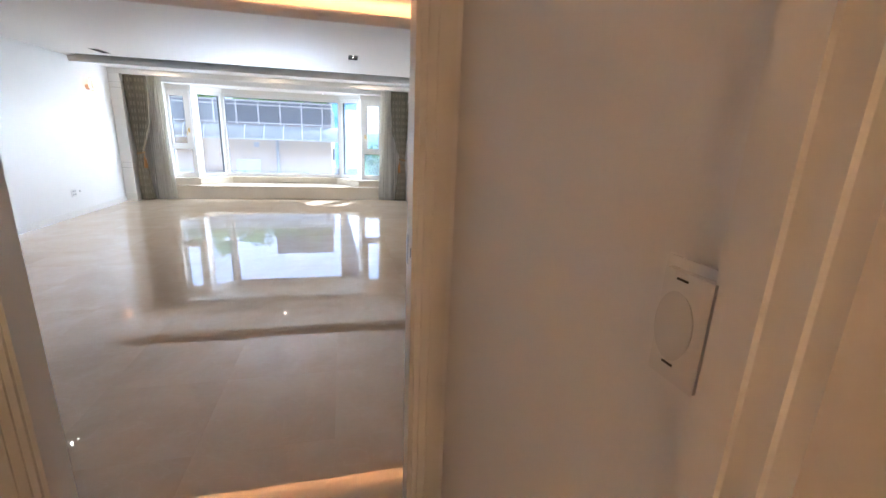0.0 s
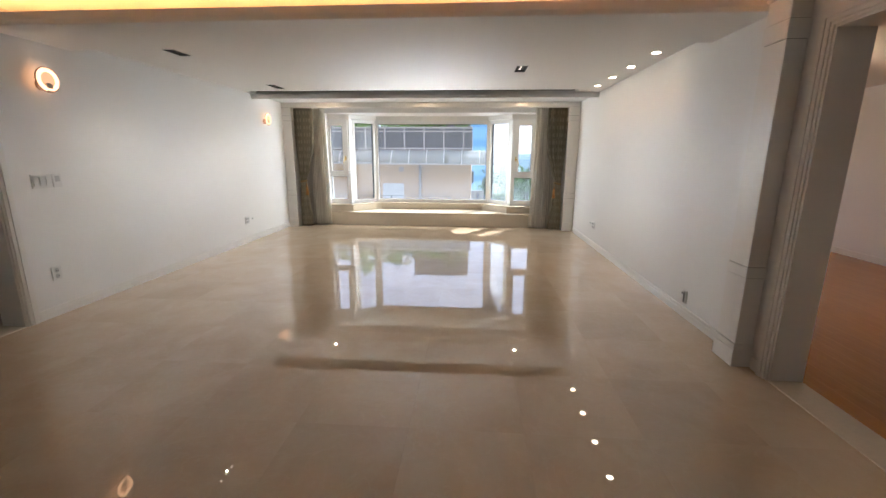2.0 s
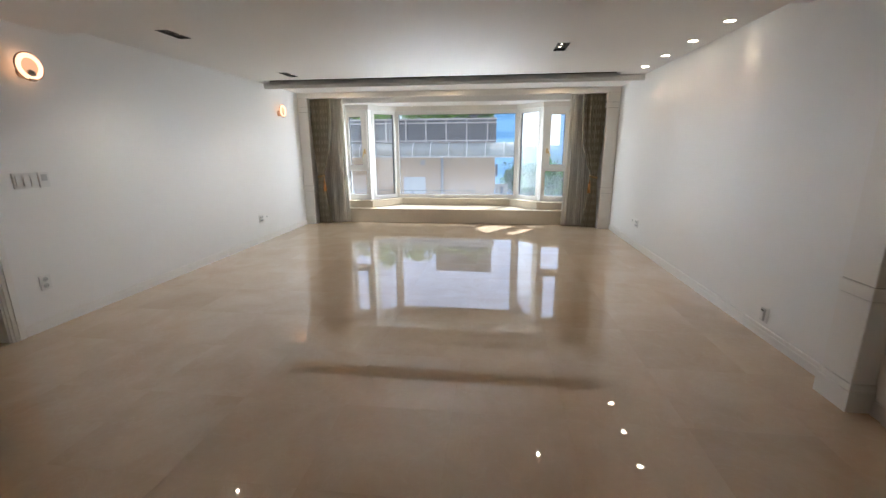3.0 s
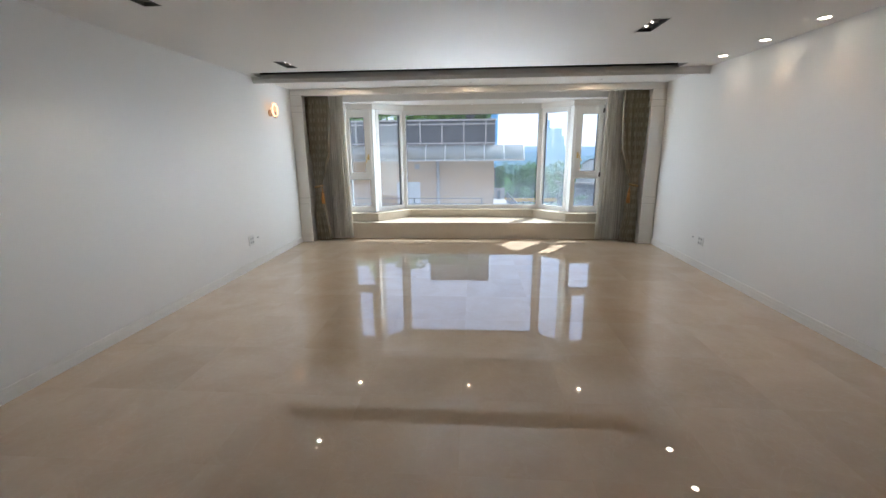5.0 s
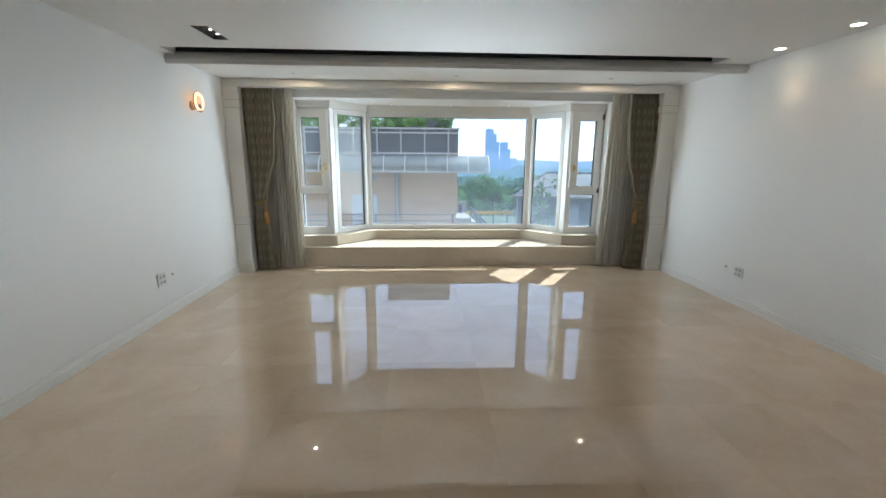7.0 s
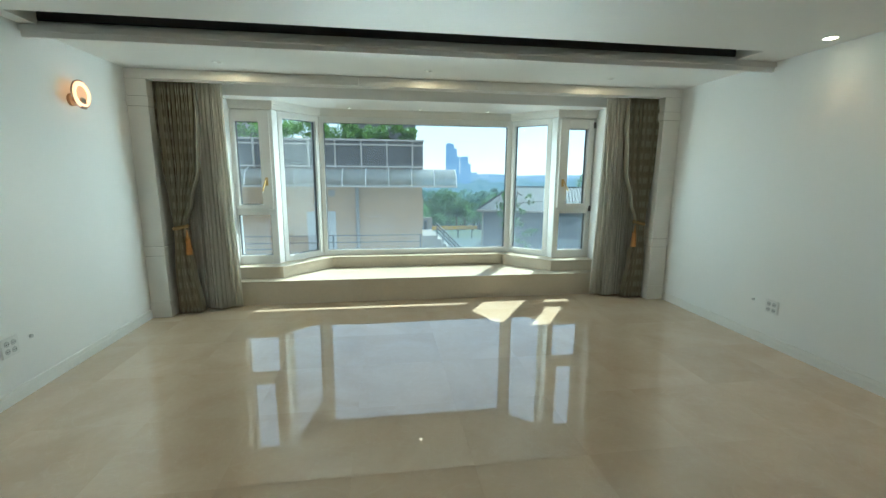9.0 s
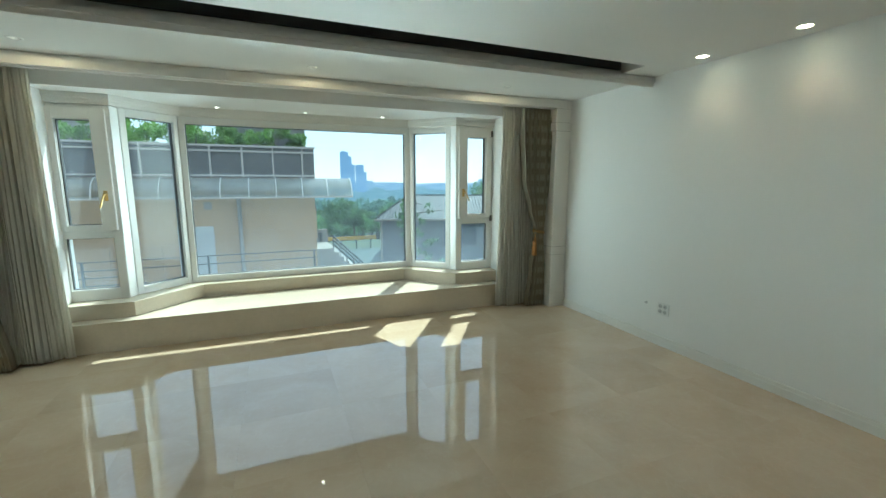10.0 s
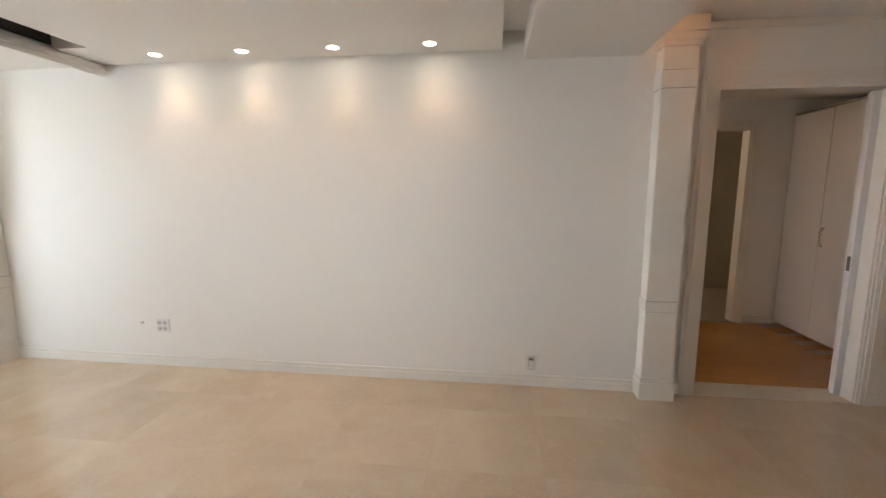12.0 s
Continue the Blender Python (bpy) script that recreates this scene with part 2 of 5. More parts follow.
def wood_floor_mat():
    m, n, l, p = nodes_of("oak_floor")
    co = n.new("ShaderNodeTexCoord"); mp = n.new("ShaderNodeMapping"); mp.inputs["Scale"].default_value = (22, 1.6, 1)
    info = n.new("ShaderNodeObjectInfo")
    sc = n.new("ShaderNodeMath"); sc.operation = "MULTIPLY"; sc.inputs[1].default_value = 40
    l.new(info.outputs["Random"], sc.inputs[0])
    off = n.new("ShaderNodeVectorMath"); off.operation = "ADD"
    l.new(co.outputs["Object"], off.inputs[0]); l.new(sc.outputs[0], off.inputs[1])
    l.new(off.outputs[0], mp.inputs[0])
    g = n.new("ShaderNodeTexNoise"); g.inputs["Scale"].default_value = 2; g.inputs["Detail"].default_value = 6
    l.new(mp.outputs[0], g.inputs["Vector"])
    r = n.new("ShaderNodeValToRGB")
    r.color_ramp.elements[0].position, r.color_ramp.elements[0].color = 0.3, (0.35, 0.150, 0.026, 1)
    r.color_ramp.elements[1].position, r.color_ramp.elements[1].color = 0.7, (0.41, 0.182, 0.036, 1)
    l.new(g.outputs[0], r.inputs[0])
    rr = n.new("ShaderNodeMapRange"); rr.inputs[3].default_value, rr.inputs[4].default_value = 0.97, 1.03
    l.new(info.outputs["Random"], rr.inputs[0])
    vm = n.new("ShaderNodeVectorMath"); vm.operation = "SCALE"
    l.new(r.outputs[0], vm.inputs[0]); l.new(rr.outputs[0], vm.inputs["Scale"])
    l.new(vm.outputs[0], p.inputs["Base Color"]); p.inputs["Roughness"].default_value = 0.22
    return m


M_WALL = mat("wall_white_paper", (0.80, 0.79, 0.77), 0.6, 0.025, 0.8, 160, 0.12)
M_CEIL = mat("ceiling_white_paint", (0.80, 0.79, 0.77), 0.7, 0.02, 0.7, 120, 0.06)
M_TRIM = mat("trim_white_lacquer", (0.78, 0.76, 0.72), 0.35, 0.03, 2.0, 90, 0.03)
M_TRIMD = mat("trim_shadow_groove", (0.30, 0.28, 0.25), 0.6, 0.05)
M_PVC = mat("window_white_vinyl", (0.80, 0.80, 0.78), 0.3, 0.02, 3, 100, 0.02)
M_GASKET = mat("window_gasket_grey", (0.10, 0.10, 0.10), 0.6)
M_SILL = mat("sill_beige_limestone", (0.62, 0.55, 0.44), 0.25, 0.10, 2.5, 40, 0.03)
M_MARBLE = marble_mat()
M_JOINT = mat("floor_joint_grout", (0.56, 0.45, 0.32), 0.4)
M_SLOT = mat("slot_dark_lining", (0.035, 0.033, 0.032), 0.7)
M_BLACK = mat("black_lamp_housing", (0.02, 0.02, 0.02), 0.4)
M_LAMP = glow("lamp_lit_warm", (1.0, 0.82, 0.6), 14.0)
M_LAMPS = glow("lamp_lit_dim", (1.0, 0.88, 0.72), 7.0)
M_COVE = glow("cove_led_strip", (1.0, 0.42, 0.14), 6.0)
M_RINGLIT = glow("sconce_lit_glass", (1.0, 0.57, 0.31), 1.0)
M_DISCLIT = glow("sconce_frosted_disc", (1.0, 0.54, 0.30), 0.32, 0.6)
M_BRONZE = mat("brushed_bronze_rim", (0.42, 0.32, 0.24), 0.35, metal=1.0)
M_BRASS = mat("brass_handle", (0.62, 0.45, 0.20), 0.3, metal=1.0)
M_STEEL = mat("brushed_steel", (0.45, 0.44, 0.42), 0.35, metal=1.0)
M_HINGE = mat("dark_hinge_cap", (0.13, 0.12, 0.11), 0.45, metal=0.6)
M_PLATE = mat("white_switch_plastic", (0.73, 0.72, 0.70), 0.3, 0.02)
M_PLATEG = mat("grey_socket_plastic", (0.50, 0.50, 0.49), 0.4, 0.05)
# Dust film tinted blue to carry the haze of the view.
M_GLASS = glass_mat("dusty_hazed_window_glass", 0.09, 0.98, (0.84, 0.88, 0.89))
M_DRAPE = cloth_mat("drape_brown_check", (0.22, 0.19, 0.135), (0.36, 0.325, 0.24), "check", 0.10, 0.16, (0.28, 0.245, 0.18))
M_LINER = cloth_mat("curtain_grey_stripe", (0.80, 0.77, 0.71), (0.50, 0.47, 0.43), "stripe", 0.11, 0.45, (0.84, 0.81, 0.75))
M_SHEER = cloth_mat("sheer_cream_cloth", (0.86, 0.83, 0.77), (0.80, 0.77, 0.70), "stripe", 0.06, 0.65)
M_ROPE = mat("gold_tieback_rope", (0.30, 0.19, 0.07), 0.7, 0.2, 30, 200, 0.4)
M_TASSEL = mat("ochre_tassel", (0.42, 0.19, 0.05), 0.8, 0.2, 30, 200, 0.4)
M_WOOD = wood_floor_mat()
M_WARD = mat("wardrobe_white_panel", (0.70, 0.69, 0.70), 0.35, 0.02)
M_BATH = mat("bathroom_grey_tile", (0.42, 0.37, 0.30), 0.3, 0.12, 3)
# The corridor door's warm shade painted as brown; also plinth and subfloor.
M_DARKB = mat("dark_brown_shade", (0.20, 0.11, 0.05), 0.4, 0.15, 4)


# ---- building blocks ----
def box(bm, x0, x1, y0, y1, z0, z1, rz=0.0, at=None):
    r = bmesh.ops.create_cube(bm, size=1)
    m = Matrix.Translation(((x0 + x1) / 2, (y0 + y1) / 2, (z0 + z1) / 2)) @ Matrix.Diagonal((x1 - x0, y1 - y0, z1 - z0, 1))
    if at is not None:
        m = at @ m
    bmesh.ops.transform(bm, matrix=m, verts=r["verts"])
    return r["verts"]


def cyl(bm, r1, r2, length, m, seg=20, caps=True):
    r = bmesh.ops.create_cone(bm, cap_ends=caps, segments=seg, radius1=r1, radius2=r2, depth=length)
    bmesh.ops.transform(bm, matrix=m, verts=r["verts"])


def ring(bm, big, small, m, seg=32, sides=10):
    vs = [[bm.verts.new(m @ Vector(((big + small * math.cos(b)) * math.cos(a), (big + small * math.cos(b)) * math.sin(a), small * math.sin(b))))
           for b in [2 * math.pi * j / sides for j in range(sides)]] for a in [2 * math.pi * i / seg for i in range(seg)]]
    for i in range(seg):
        for j in range(sides):
            bm.faces.new((vs[i][j], vs[(i + 1) % seg][j], vs[(i + 1) % seg][(j + 1) % sides], vs[i][(j + 1) % sides]))


def prism(bm, pts, z0, z1):
    lo = [bm.verts.new((x, y, z0)) for x, y in pts]
    hi = [bm.verts.new((x, y, z1)) for x, y in pts]
    n = len(pts)
    bm.faces.new(lo[::-1]); bm.faces.new(hi)
    for i in range(n):
        bm.faces.new((lo[i], lo[(i + 1) % n], hi[(i + 1) % n], hi[i]))


def mesh_of(name, bm, material, smooth=False, bevel=0.0):
    if bevel:
        bmesh.ops.bevel(bm, geom=[e for e in bm.edges if e.calc_length() > bevel * 3], offset=bevel, segments=2, affect="EDGES", clamp_overlap=True)
    bmesh.ops.recalc_face_normals(bm, faces=bm.faces)
    me = bpy.data.meshes.new(name)
    bm.to_mesh(me); bm.free()
    me.materials.append(material)
    if smooth:
        me.polygons.foreach_set("use_smooth", [True] * len(me.polygons))
    return me


def part(name, bm, material, parent=None, label="", smooth=False, bevel=0.0):
    ob = new(name, mesh_of(name, bm, material, smooth, bevel))
    if parent is not None:
        ob.parent = parent
        if not parent.data and parent.parent is None:
            ob.matrix_parent_inverse = Matrix.Translation(parent.location).inverted()
    if label:
        ob["label"] = label
    return ob


def thing(name, x, y, z, label, category, group="", kind=""):
    ob = new(name)
    ob.empty_display_size = 0.1
    ob.location = (x, y, z)
    return tagged(ob, label, category, group, kind)


def boxes(name, material, lst, parent=None, label="", bevel=0.0, kind="", category=""):
    bm = bmesh.new()
    for b in lst:
        box(bm, *b)
    ob = part(name, bm, material, parent, label, bevel=bevel)
    if kind:
        tagged(ob, label, category, "", kind)
    return ob


def struct(name, material, lst, label, category, bevel=0.0):
    return boxes(name, material, lst, None, label, bevel, "structure", category)


# ---- the large structure ----
XL, XR = -2.72, 2.87          # side walls of the living room
Y0, YW = 1.68, 9.74           # wall behind the walker, window wall
CX = 0.055                    # axis of the bay window
ZC = 2.38                     # main ceiling
struct("wall_west", M_WALL, [(XL - 0.2, XL, 4.34, 9.9, -0.2, 2.75), (XL - 0.2, XL, 3.42, 4.34, 2.1, 2.75), (XL - 0.2, XL, Y0 - 0.10, 3.42, -0.2, 2.75)],
       "matt white papered wall of the living room", "wall")
struct("wall_east", M_WALL, [(XR, XR + 0.2, 3.94, 9.9, -0.2, 2.75), (XR, XR + 0.2, 2.895, 3.94, 2.1, 2.75), (XR, XR + 0.2, Y0 - 0.10, 2.895, -0.2, 2.75)],
       "matt white papered wall of the living room", "wall")
struct("wall_south", M_WALL, [(XL, 0.431, Y0 - 0.10, Y0, -0.2, 2.75), (1.519, XR, Y0 - 0.10, Y0, -0.2, 2.75), (0.431, 1.519, Y0 - 0.10, Y0, 2.12, 2.75)],
       "white wall round the entrance opening", "wall")
struct("wall_north", M_WALL, [(XL, -2.03, YW, YW + 0.16, -0.2, 2.75), (2.19, XR, YW, YW + 0.16, -0.2, 2.75), (-2.03, 2.19, YW, YW + 0.16, 2.21, 2.75)],
       "white window wall behind the curtains", "wall")
struct("floor_slab", M_JOINT, [(XL - 0.2, XR + 0.2, Y0 - 0.14, 9.9, -0.22, -0.004)], "grout bed below the polished stone floor", "floor")

# ceilings: near zone, cove beam, main panel, slot, window soffit
BOX_AT = ((1.47, 6.52), (-1.97, 7.64), (-1.98, 5.53))     # recessed spotlight boxes
SOFFIT_AT = ((-1.79, 9.10), (0.037, 9.10), (1.83, 9.10))   # soffit downlights


def pierced(x0, x1, y0, y1, z0, z1, holes):
    """The boxes of a slab that leave rectangular holes (x, y, half width, half depth)."""
    ys = sorted({y0, y1, *[h[1] - h[3] for h in holes], *[h[1] + h[3] for h in holes]})
    out = []
    for a, b in zip(ys, ys[1:]):
        xs = [x0]
        for hx, hy, w, d in sorted(holes):
            if abs((a + b) / 2 - hy) < d:
                xs += [hx - w, hx + w]
        xs.append(x1)
        out += [(xs[k], xs[k + 1], a, b, z0, z1) for k in range(0, len(xs), 2)]
    return out


struct("ceiling_near", M_CEIL, [(XL, XR, Y0, 4.80, 2.50, 2.60)], "smooth white ceiling near the entrance", "ceiling")
struct("ceiling_beam", M_CEIL, [(XL, XR, 4.42, 5.18, 2.313, 2.34), (XL, XR, 4.42, 4.445, 2.34, 2.40), (XL, XR, 5.155, 5.18, 2.34, 2.47),
                                (XL, XR, 4.80, 5.18, 2.47, 2.60), (XL, XR, 4.78, 4.80, 2.34, 2.50)],
       "dropped white ceiling beam with a cove lip", "ceiling", 0.003)
struct("ceiling_main", M_CEIL, pierced(XL, XR, 5.33, 8.08, ZC, 2.48, [(x, y, 0.062, 0.18) for x, y in BOX_AT]) + [(2.50, XR, 8.08, 8.345, ZC, 2.48), (XL, XL + 0.10, 8.08, 8.345, ZC, 2.48), (XL, XR, 5.18, 5.33, 2.50, 2.60)],
       "smooth white main ceiling panel", "ceiling")
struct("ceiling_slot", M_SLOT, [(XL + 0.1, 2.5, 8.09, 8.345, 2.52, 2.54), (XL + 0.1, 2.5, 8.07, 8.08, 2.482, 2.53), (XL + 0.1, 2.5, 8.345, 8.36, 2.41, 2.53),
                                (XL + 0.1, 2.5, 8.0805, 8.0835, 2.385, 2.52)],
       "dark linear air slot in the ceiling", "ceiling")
struct("ceiling_soffit", M_CEIL, pierced(XL, XR, 8.37, YW, 2.372, 2.48, [(x, y, 0.03, 0.03) for x, y in SOFFIT_AT]), "lowered white ceiling before the window", "ceiling")
struct("trim_soffit_lip", M_CEIL, [(XL, XR, 8.335, 8.37, 2.30, 2.395)], "white lip along the ceiling slot", "trim", 0.002)
struct("trim_soffit_bead", M_CEIL, [(XL, XR, 8.318, 8.335, 2.335, 2.37)], "thin white bead along the ceiling lip", "trim", 0.002)
struct("roof_slab", M_CEIL, [(XL - 0.2, XR + 0.2, Y0 - 0.14, 9.9, 2.75, 2.9)], "plain concrete slab over the ceilings", "roof")

# entrance corridor
struct("corridor_walls", M_WALL, [(0.16, 0.33, -2.1, 1.58, 0, 2.5), (1.635, 1.80, 0.536, 1.58, 0, 2.5), (1.635, 1.80, -2.1, -0.35, 0, 2.5), (1.635, 1.80, -0.35, 0.536, 2.1, 2.5), (0.33, 1.635, -2.2, -2.1, 0, 2.5)],
       "plain white walls of the entrance corridor", "wall")
struct("corridor_floor", M_MARBLE, [(0.33, 1.635, -2.1, 1.58, -0.1, -0.002), (0.431, 1.519, 1.58, Y0, -0.1, -0.001)], "polished beige stone floor of the corridor", "floor")
struct("corridor_ceiling", M_CEIL, [(0.10, 1.85, -2.2, 1.58, 2.5, 2.6)], "white corridor ceiling", "ceiling")
struct("corridor_closet", M_DARKB, [(1.81, 1.85, -0.45, 0.63, 0, 2.2)], "closed door in the corridor wall, its shade painted brown", "door")


# mouldings round an opening: stepped casing in three layers, one side
def casing(name, axis, face, sgn, a0, a1, top, label, wide=0.10):
    """Casing on a wall face. axis 'x': wall lies in x = face; the opening runs a0..a1 along y. axis 'y' the other way round."""
    t = thing(name, face if axis == "x" else (a0 + a1) / 2, (a0 + a1) / 2 if axis == "x" else face, 0, label, "door frame", "door frames", "structure")
    layers = ((0.0, wide, 0.012), (min(0.018, wide * 0.25), wide - 0.008, 0.020), (min(0.05, wide * 0.45), wide - 0.018, 0.027))
    for nm in ("side_casing", "side_casing", "head_casing"):
        bm = bmesh.new()
        first = len(t.children) == 0
        for lo, hi, d in layers:
            f0, f1 = (face, face + sgn * d) if sgn > 0 else (face + sgn * d, face)
            if nm == "head_casing":
                r = (a0 - hi, a1 + hi, top + lo, top + hi)
            elif first:
                r = (a0 - hi, a0 - lo, 0, top + lo)
            else:
                r = (a1 + lo, a1 + hi, 0, top + lo)
            if axis == "x":
                box(bm, f0, f1, r[0], r[1], r[2], r[3])
            else:
                box(bm, r[0], r[1], f0, f1, r[2], r[3])
        part(nm, bm, M_TRIM, t)
    return t


casing("door_1_casing", "y", 1.58, -1, 0.431, 1.519, 2.12, "white lacquered stepped casing round the entrance opening", 0.098)
casing("door_1_inner_casing", "y", Y0, 1, 0.431, 1.519, 2.12, "white lacquered casing round the entrance opening")
casing("door_2_casing", "x", XR, -1, 2.895, 3.94, 2.1, "white lacquered stepped casing round the bedroom door")
casing("door_3_casing", "x", XL, 1, 3.42, 4.34, 2.1, "white lacquered stepped casing round an open doorway")
casing("door_4_casing", "x", 1.635, -1, -0.35, 0.536, 2.1, "white lacquered stepped casing in the corridor")


def jamb(name, x0, x1, y0, y1, top, along, label):
    """Lining of an opening through a wall."""
    t = thing(name, (x0 + x1) / 2, (y0 + y1) / 2, 0, label, "door jamb", "door jambs", "structure")
    if along == "y":
        boxes("jamb_side", M_TRIM, [(x0 - 0.002, x1 + 0.002, y0, y0 + 0.014, 0, top)], t)
        boxes("jamb_side", M_TRIM, [(x0 - 0.002, x1 + 0.002, y1 - 0.014, y1, 0, top)], t)
        boxes("jamb_head", M_TRIM, [(x0 - 0.002, x1 + 0.002, y0 + 0.014, y1 - 0.014, top - 0.014, top)], t)
    else:
        boxes("jamb_side", M_TRIM, [(x0, x0 + 0.014, y0 - 0.002, y1 + 0.002, 0, top)], t)
        boxes("jamb_side", M_TRIM, [(x1 - 0.014, x1, y0 - 0.002, y1 + 0.002, 0, top)], t)
        boxes("jamb_head", M_TRIM, [(x0 + 0.014, x1 - 0.014, y0 - 0.002, y1 + 0.002, top - 0.014, top)], t)
    return t


j1 = jamb("door_1_jamb", 0.431, 1.519, 1.58, Y0, 2.12, "x", "white lacquered lining of the entrance opening")
boxes("strike_plate", M_STEEL, [(1.5025, 1.506, 1.648, 1.677, 0.985, 1.083)], j1, "narrow steel strike plate")
boxes("latch_slot", M_BLACK, [(1.5035, 1.506, 1.600, 1.604, 1.02, 1.05)], j1, "narrow dark latch slot")
jamb("door_2_jamb", XR, XR + 0.2, 2.895, 3.94, 2.1, "y", "white lacquered lining of the bedroom doorway")
jamb("door_3_jamb", XL - 0.2, XL, 3.42, 4.34, 2.1, "y", "white lacquered lining of an open doorway")

# sliding bedroom door, pushed into its pocket
slide = thing("door_2", 2.985, 2.94, 0.0, "white sliding bedroom door pushed almost fully into the wall", "door", kind="structure")
boxes("door_leaf", M_WARD, [(2.965, 3.005, 2.9095, 2.955, 0.012, 2.08)], slide, bevel=0.002)
boxes("lock_plate", M_HINGE, [(2.972, 2.998, 2.9555, 2.958, 0.90, 1.0)], slide, "dark metal lock plate")

# thresholds
struct("threshold_bedroom", M_SILL, [(XR - 0.01, XR + 0.2, 2.895, 3.94, -0.05, 0.006)], "beige stone door threshold", "threshold", 0.002)
struct("threshold_west", M_SILL, [(XL - 0.2, XL + 0.01, 3.42, 4.34, -0.05, 0.006)], "beige stone door threshold", "threshold", 0.002)

# skirting boards with a fine groove
bb = 0.085
for nm, lst in (("baseboard_west", [(XL, XL + 0.012, 4.44, 9.43, 0, bb), (XL, XL + 0.016, 4.44, 9.43, 0, 0.058)]),
                ("baseboard_east", [(XR - 0.012, XR, 4.345, 9.43, 0, bb), (XR - 0.016, XR, 4.345, 9.43, 0, 0.058), (XR - 0.014, XR, 4.012, 4.105, 0, bb), (XR - 0.014, XR, Y0, 2.85, 0, bb)]),
                ("baseboard_south", [(XL, 0.35, Y0, Y0 + 0.014, 0, bb), (1.63, XR, Y0, Y0 + 0.014, 0, bb)])):
    struct(nm, M_TRIM, lst, "low white lacquered skirting board", "skirting")
# cornice of the near zone
struct("trim_cornice", M_TRIM, [(XR - 0.02, XR, Y0, 4.40, 2.455, 2.50), (XL, XL + 0.02, Y0, 4.40, 2.455, 2.50)], "thin white cornice under the ceiling", "cornice", 0.004)


# pilasters of the window surround and the wall column
def pilaster(name, x0, x1, y0, y1, top, bands, label, cap=False):
    t = thing(name, (x0 + x1) / 2, (y0 + y1) / 2, 0, label, "pilaster", "pilasters", "structure")
    zs = [0.0, 0.16]
    for a, b in bands:
        zs += [a, b]
    zs += [top]
    e = 0.012
    boxes("plinth", M_TRIM, [(x0 - e, x1 + e, y0 - e, y1 + e, 0, 0.12), (x0 - e * 0.5, x1 + e * 0.5, y0 - e * 0.5, y1 + e * 0.5, 0.12, 0.16)], t, bevel=0.002)
    for a, b in zip(zs[1:-1], zs[2:]):
        wide = 0.006 if (a, b) in bands else 0.0
        boxes("shaft_block", M_TRIM, [(x0 - wide, x1 + wide, y0 - wide, y1 + wide, a + 0.002, b - 0.002)], t, bevel=0.003)
        # groove strip coloured dark for the shade between blocks
        boxes("groove", M_TRIMD, [(x0 + 0.004, x1 - 0.004, y0 + 0.004, y1 - 0.004, b - 0.0025, b + 0.0025)], t)
    if cap:
        for k, (za, zb) in enumerate(((top, top + 0.03), (top + 0.03, top + 0.075), (top + 0.075, 2.498))):
            g = 0.012 * (k + 1)
            boxes("capital", M_TRIM, [(x0 - g, x1, y0 - g, y1 + g, za, zb)], t, bevel=0.003)
    return t


pilaster("pilaster_west", XL + 0.002, -2.54, 9.43, YW, 2.283, [(0.625, 0.72), (2.04, 2.13)], "white lacquered pilaster beside the window curtains")
pilaster("pilaster_east", 2.67, XR - 0.002, 9.43, YW, 2.283, [(0.625, 0.72), (2.04, 2.13)], "white lacquered pilaster beside the window curtains")
pilaster("wall_column", 2.75, XR - 0.002, 4.123, 4.332, 2.33, [(0.626, 0.70), (2.08, 2.19)], "white lacquered wall column with a stepped capital", True)
hd = thing("window_header", CX, 9.45, 2.283, "white lacquered header across the window recess", "window trim", kind="structure")
for a, b in ((XL + 0.002, -0.62), (-0.617, 0.72), (0.723, XR - 0.002)):
    boxes("header_board", M_TRIM, [(a, b, 9.425, 9.47, 2.283, 2.370)], hd, bevel=0.003)
boxes("header_bead", M_TRIM, [(XL + 0.19, 2.67, 9.47, 9.50, 2.275, 2.30)], hd)

# ---- bay window ----
step = thing("bay_step", CX, YW, 0, "low beige limestone step in the bay window", "step", kind="structure")
boxes("riser", M_SILL, [(-2.028, 2.188, YW - 0.005, YW + 0.02, 0, 0.245)], step)
bm = bmesh.new()
prism(bm, [(-2.028, YW - 0.012), (2.188, YW - 0.012), (2.188, 10.1), (1.75, 10.1), (1.30, 10.6), (-1.20, 10.6), (-1.65, 10.1), (-2.028, 10.1)], 0.245, 0.265)
part("tread", bm, M_SILL, step, bevel=0.002)


def mir(o, y):
    return [(CX + s * o, y) for s in (1, -1)]


lr = thing("bay_ledge", CX, 10.1, 0.265, "beige limestone ledge below the bay window panes", "window ledge", kind="structure")
inner = [(2.125, 9.865), (1.585, 9.865), (1.10, 10.37)]
outer = [(2.125, 10.16), (1.66, 10.16), (1.16, 10.66)]
for z0, z1, g, nm in ((0.265, 0.385, 0.0, "ledge_face"), (0.385, 0.402, 0.012, "ledge_top")):
    for s in (1, -1):
        p = [(CX + s * x, y - g) for x, y in inner] + [(CX, 10.37 - g), (CX, 10.66)] + [(CX + s * x, y) for x, y in outer[::-1]]
        bm = bmesh.new()
        prism(bm, p if s < 0 else p[::-1], z0, z1)
        part(nm, bm, M_SILL, lr, bevel=0.0015)

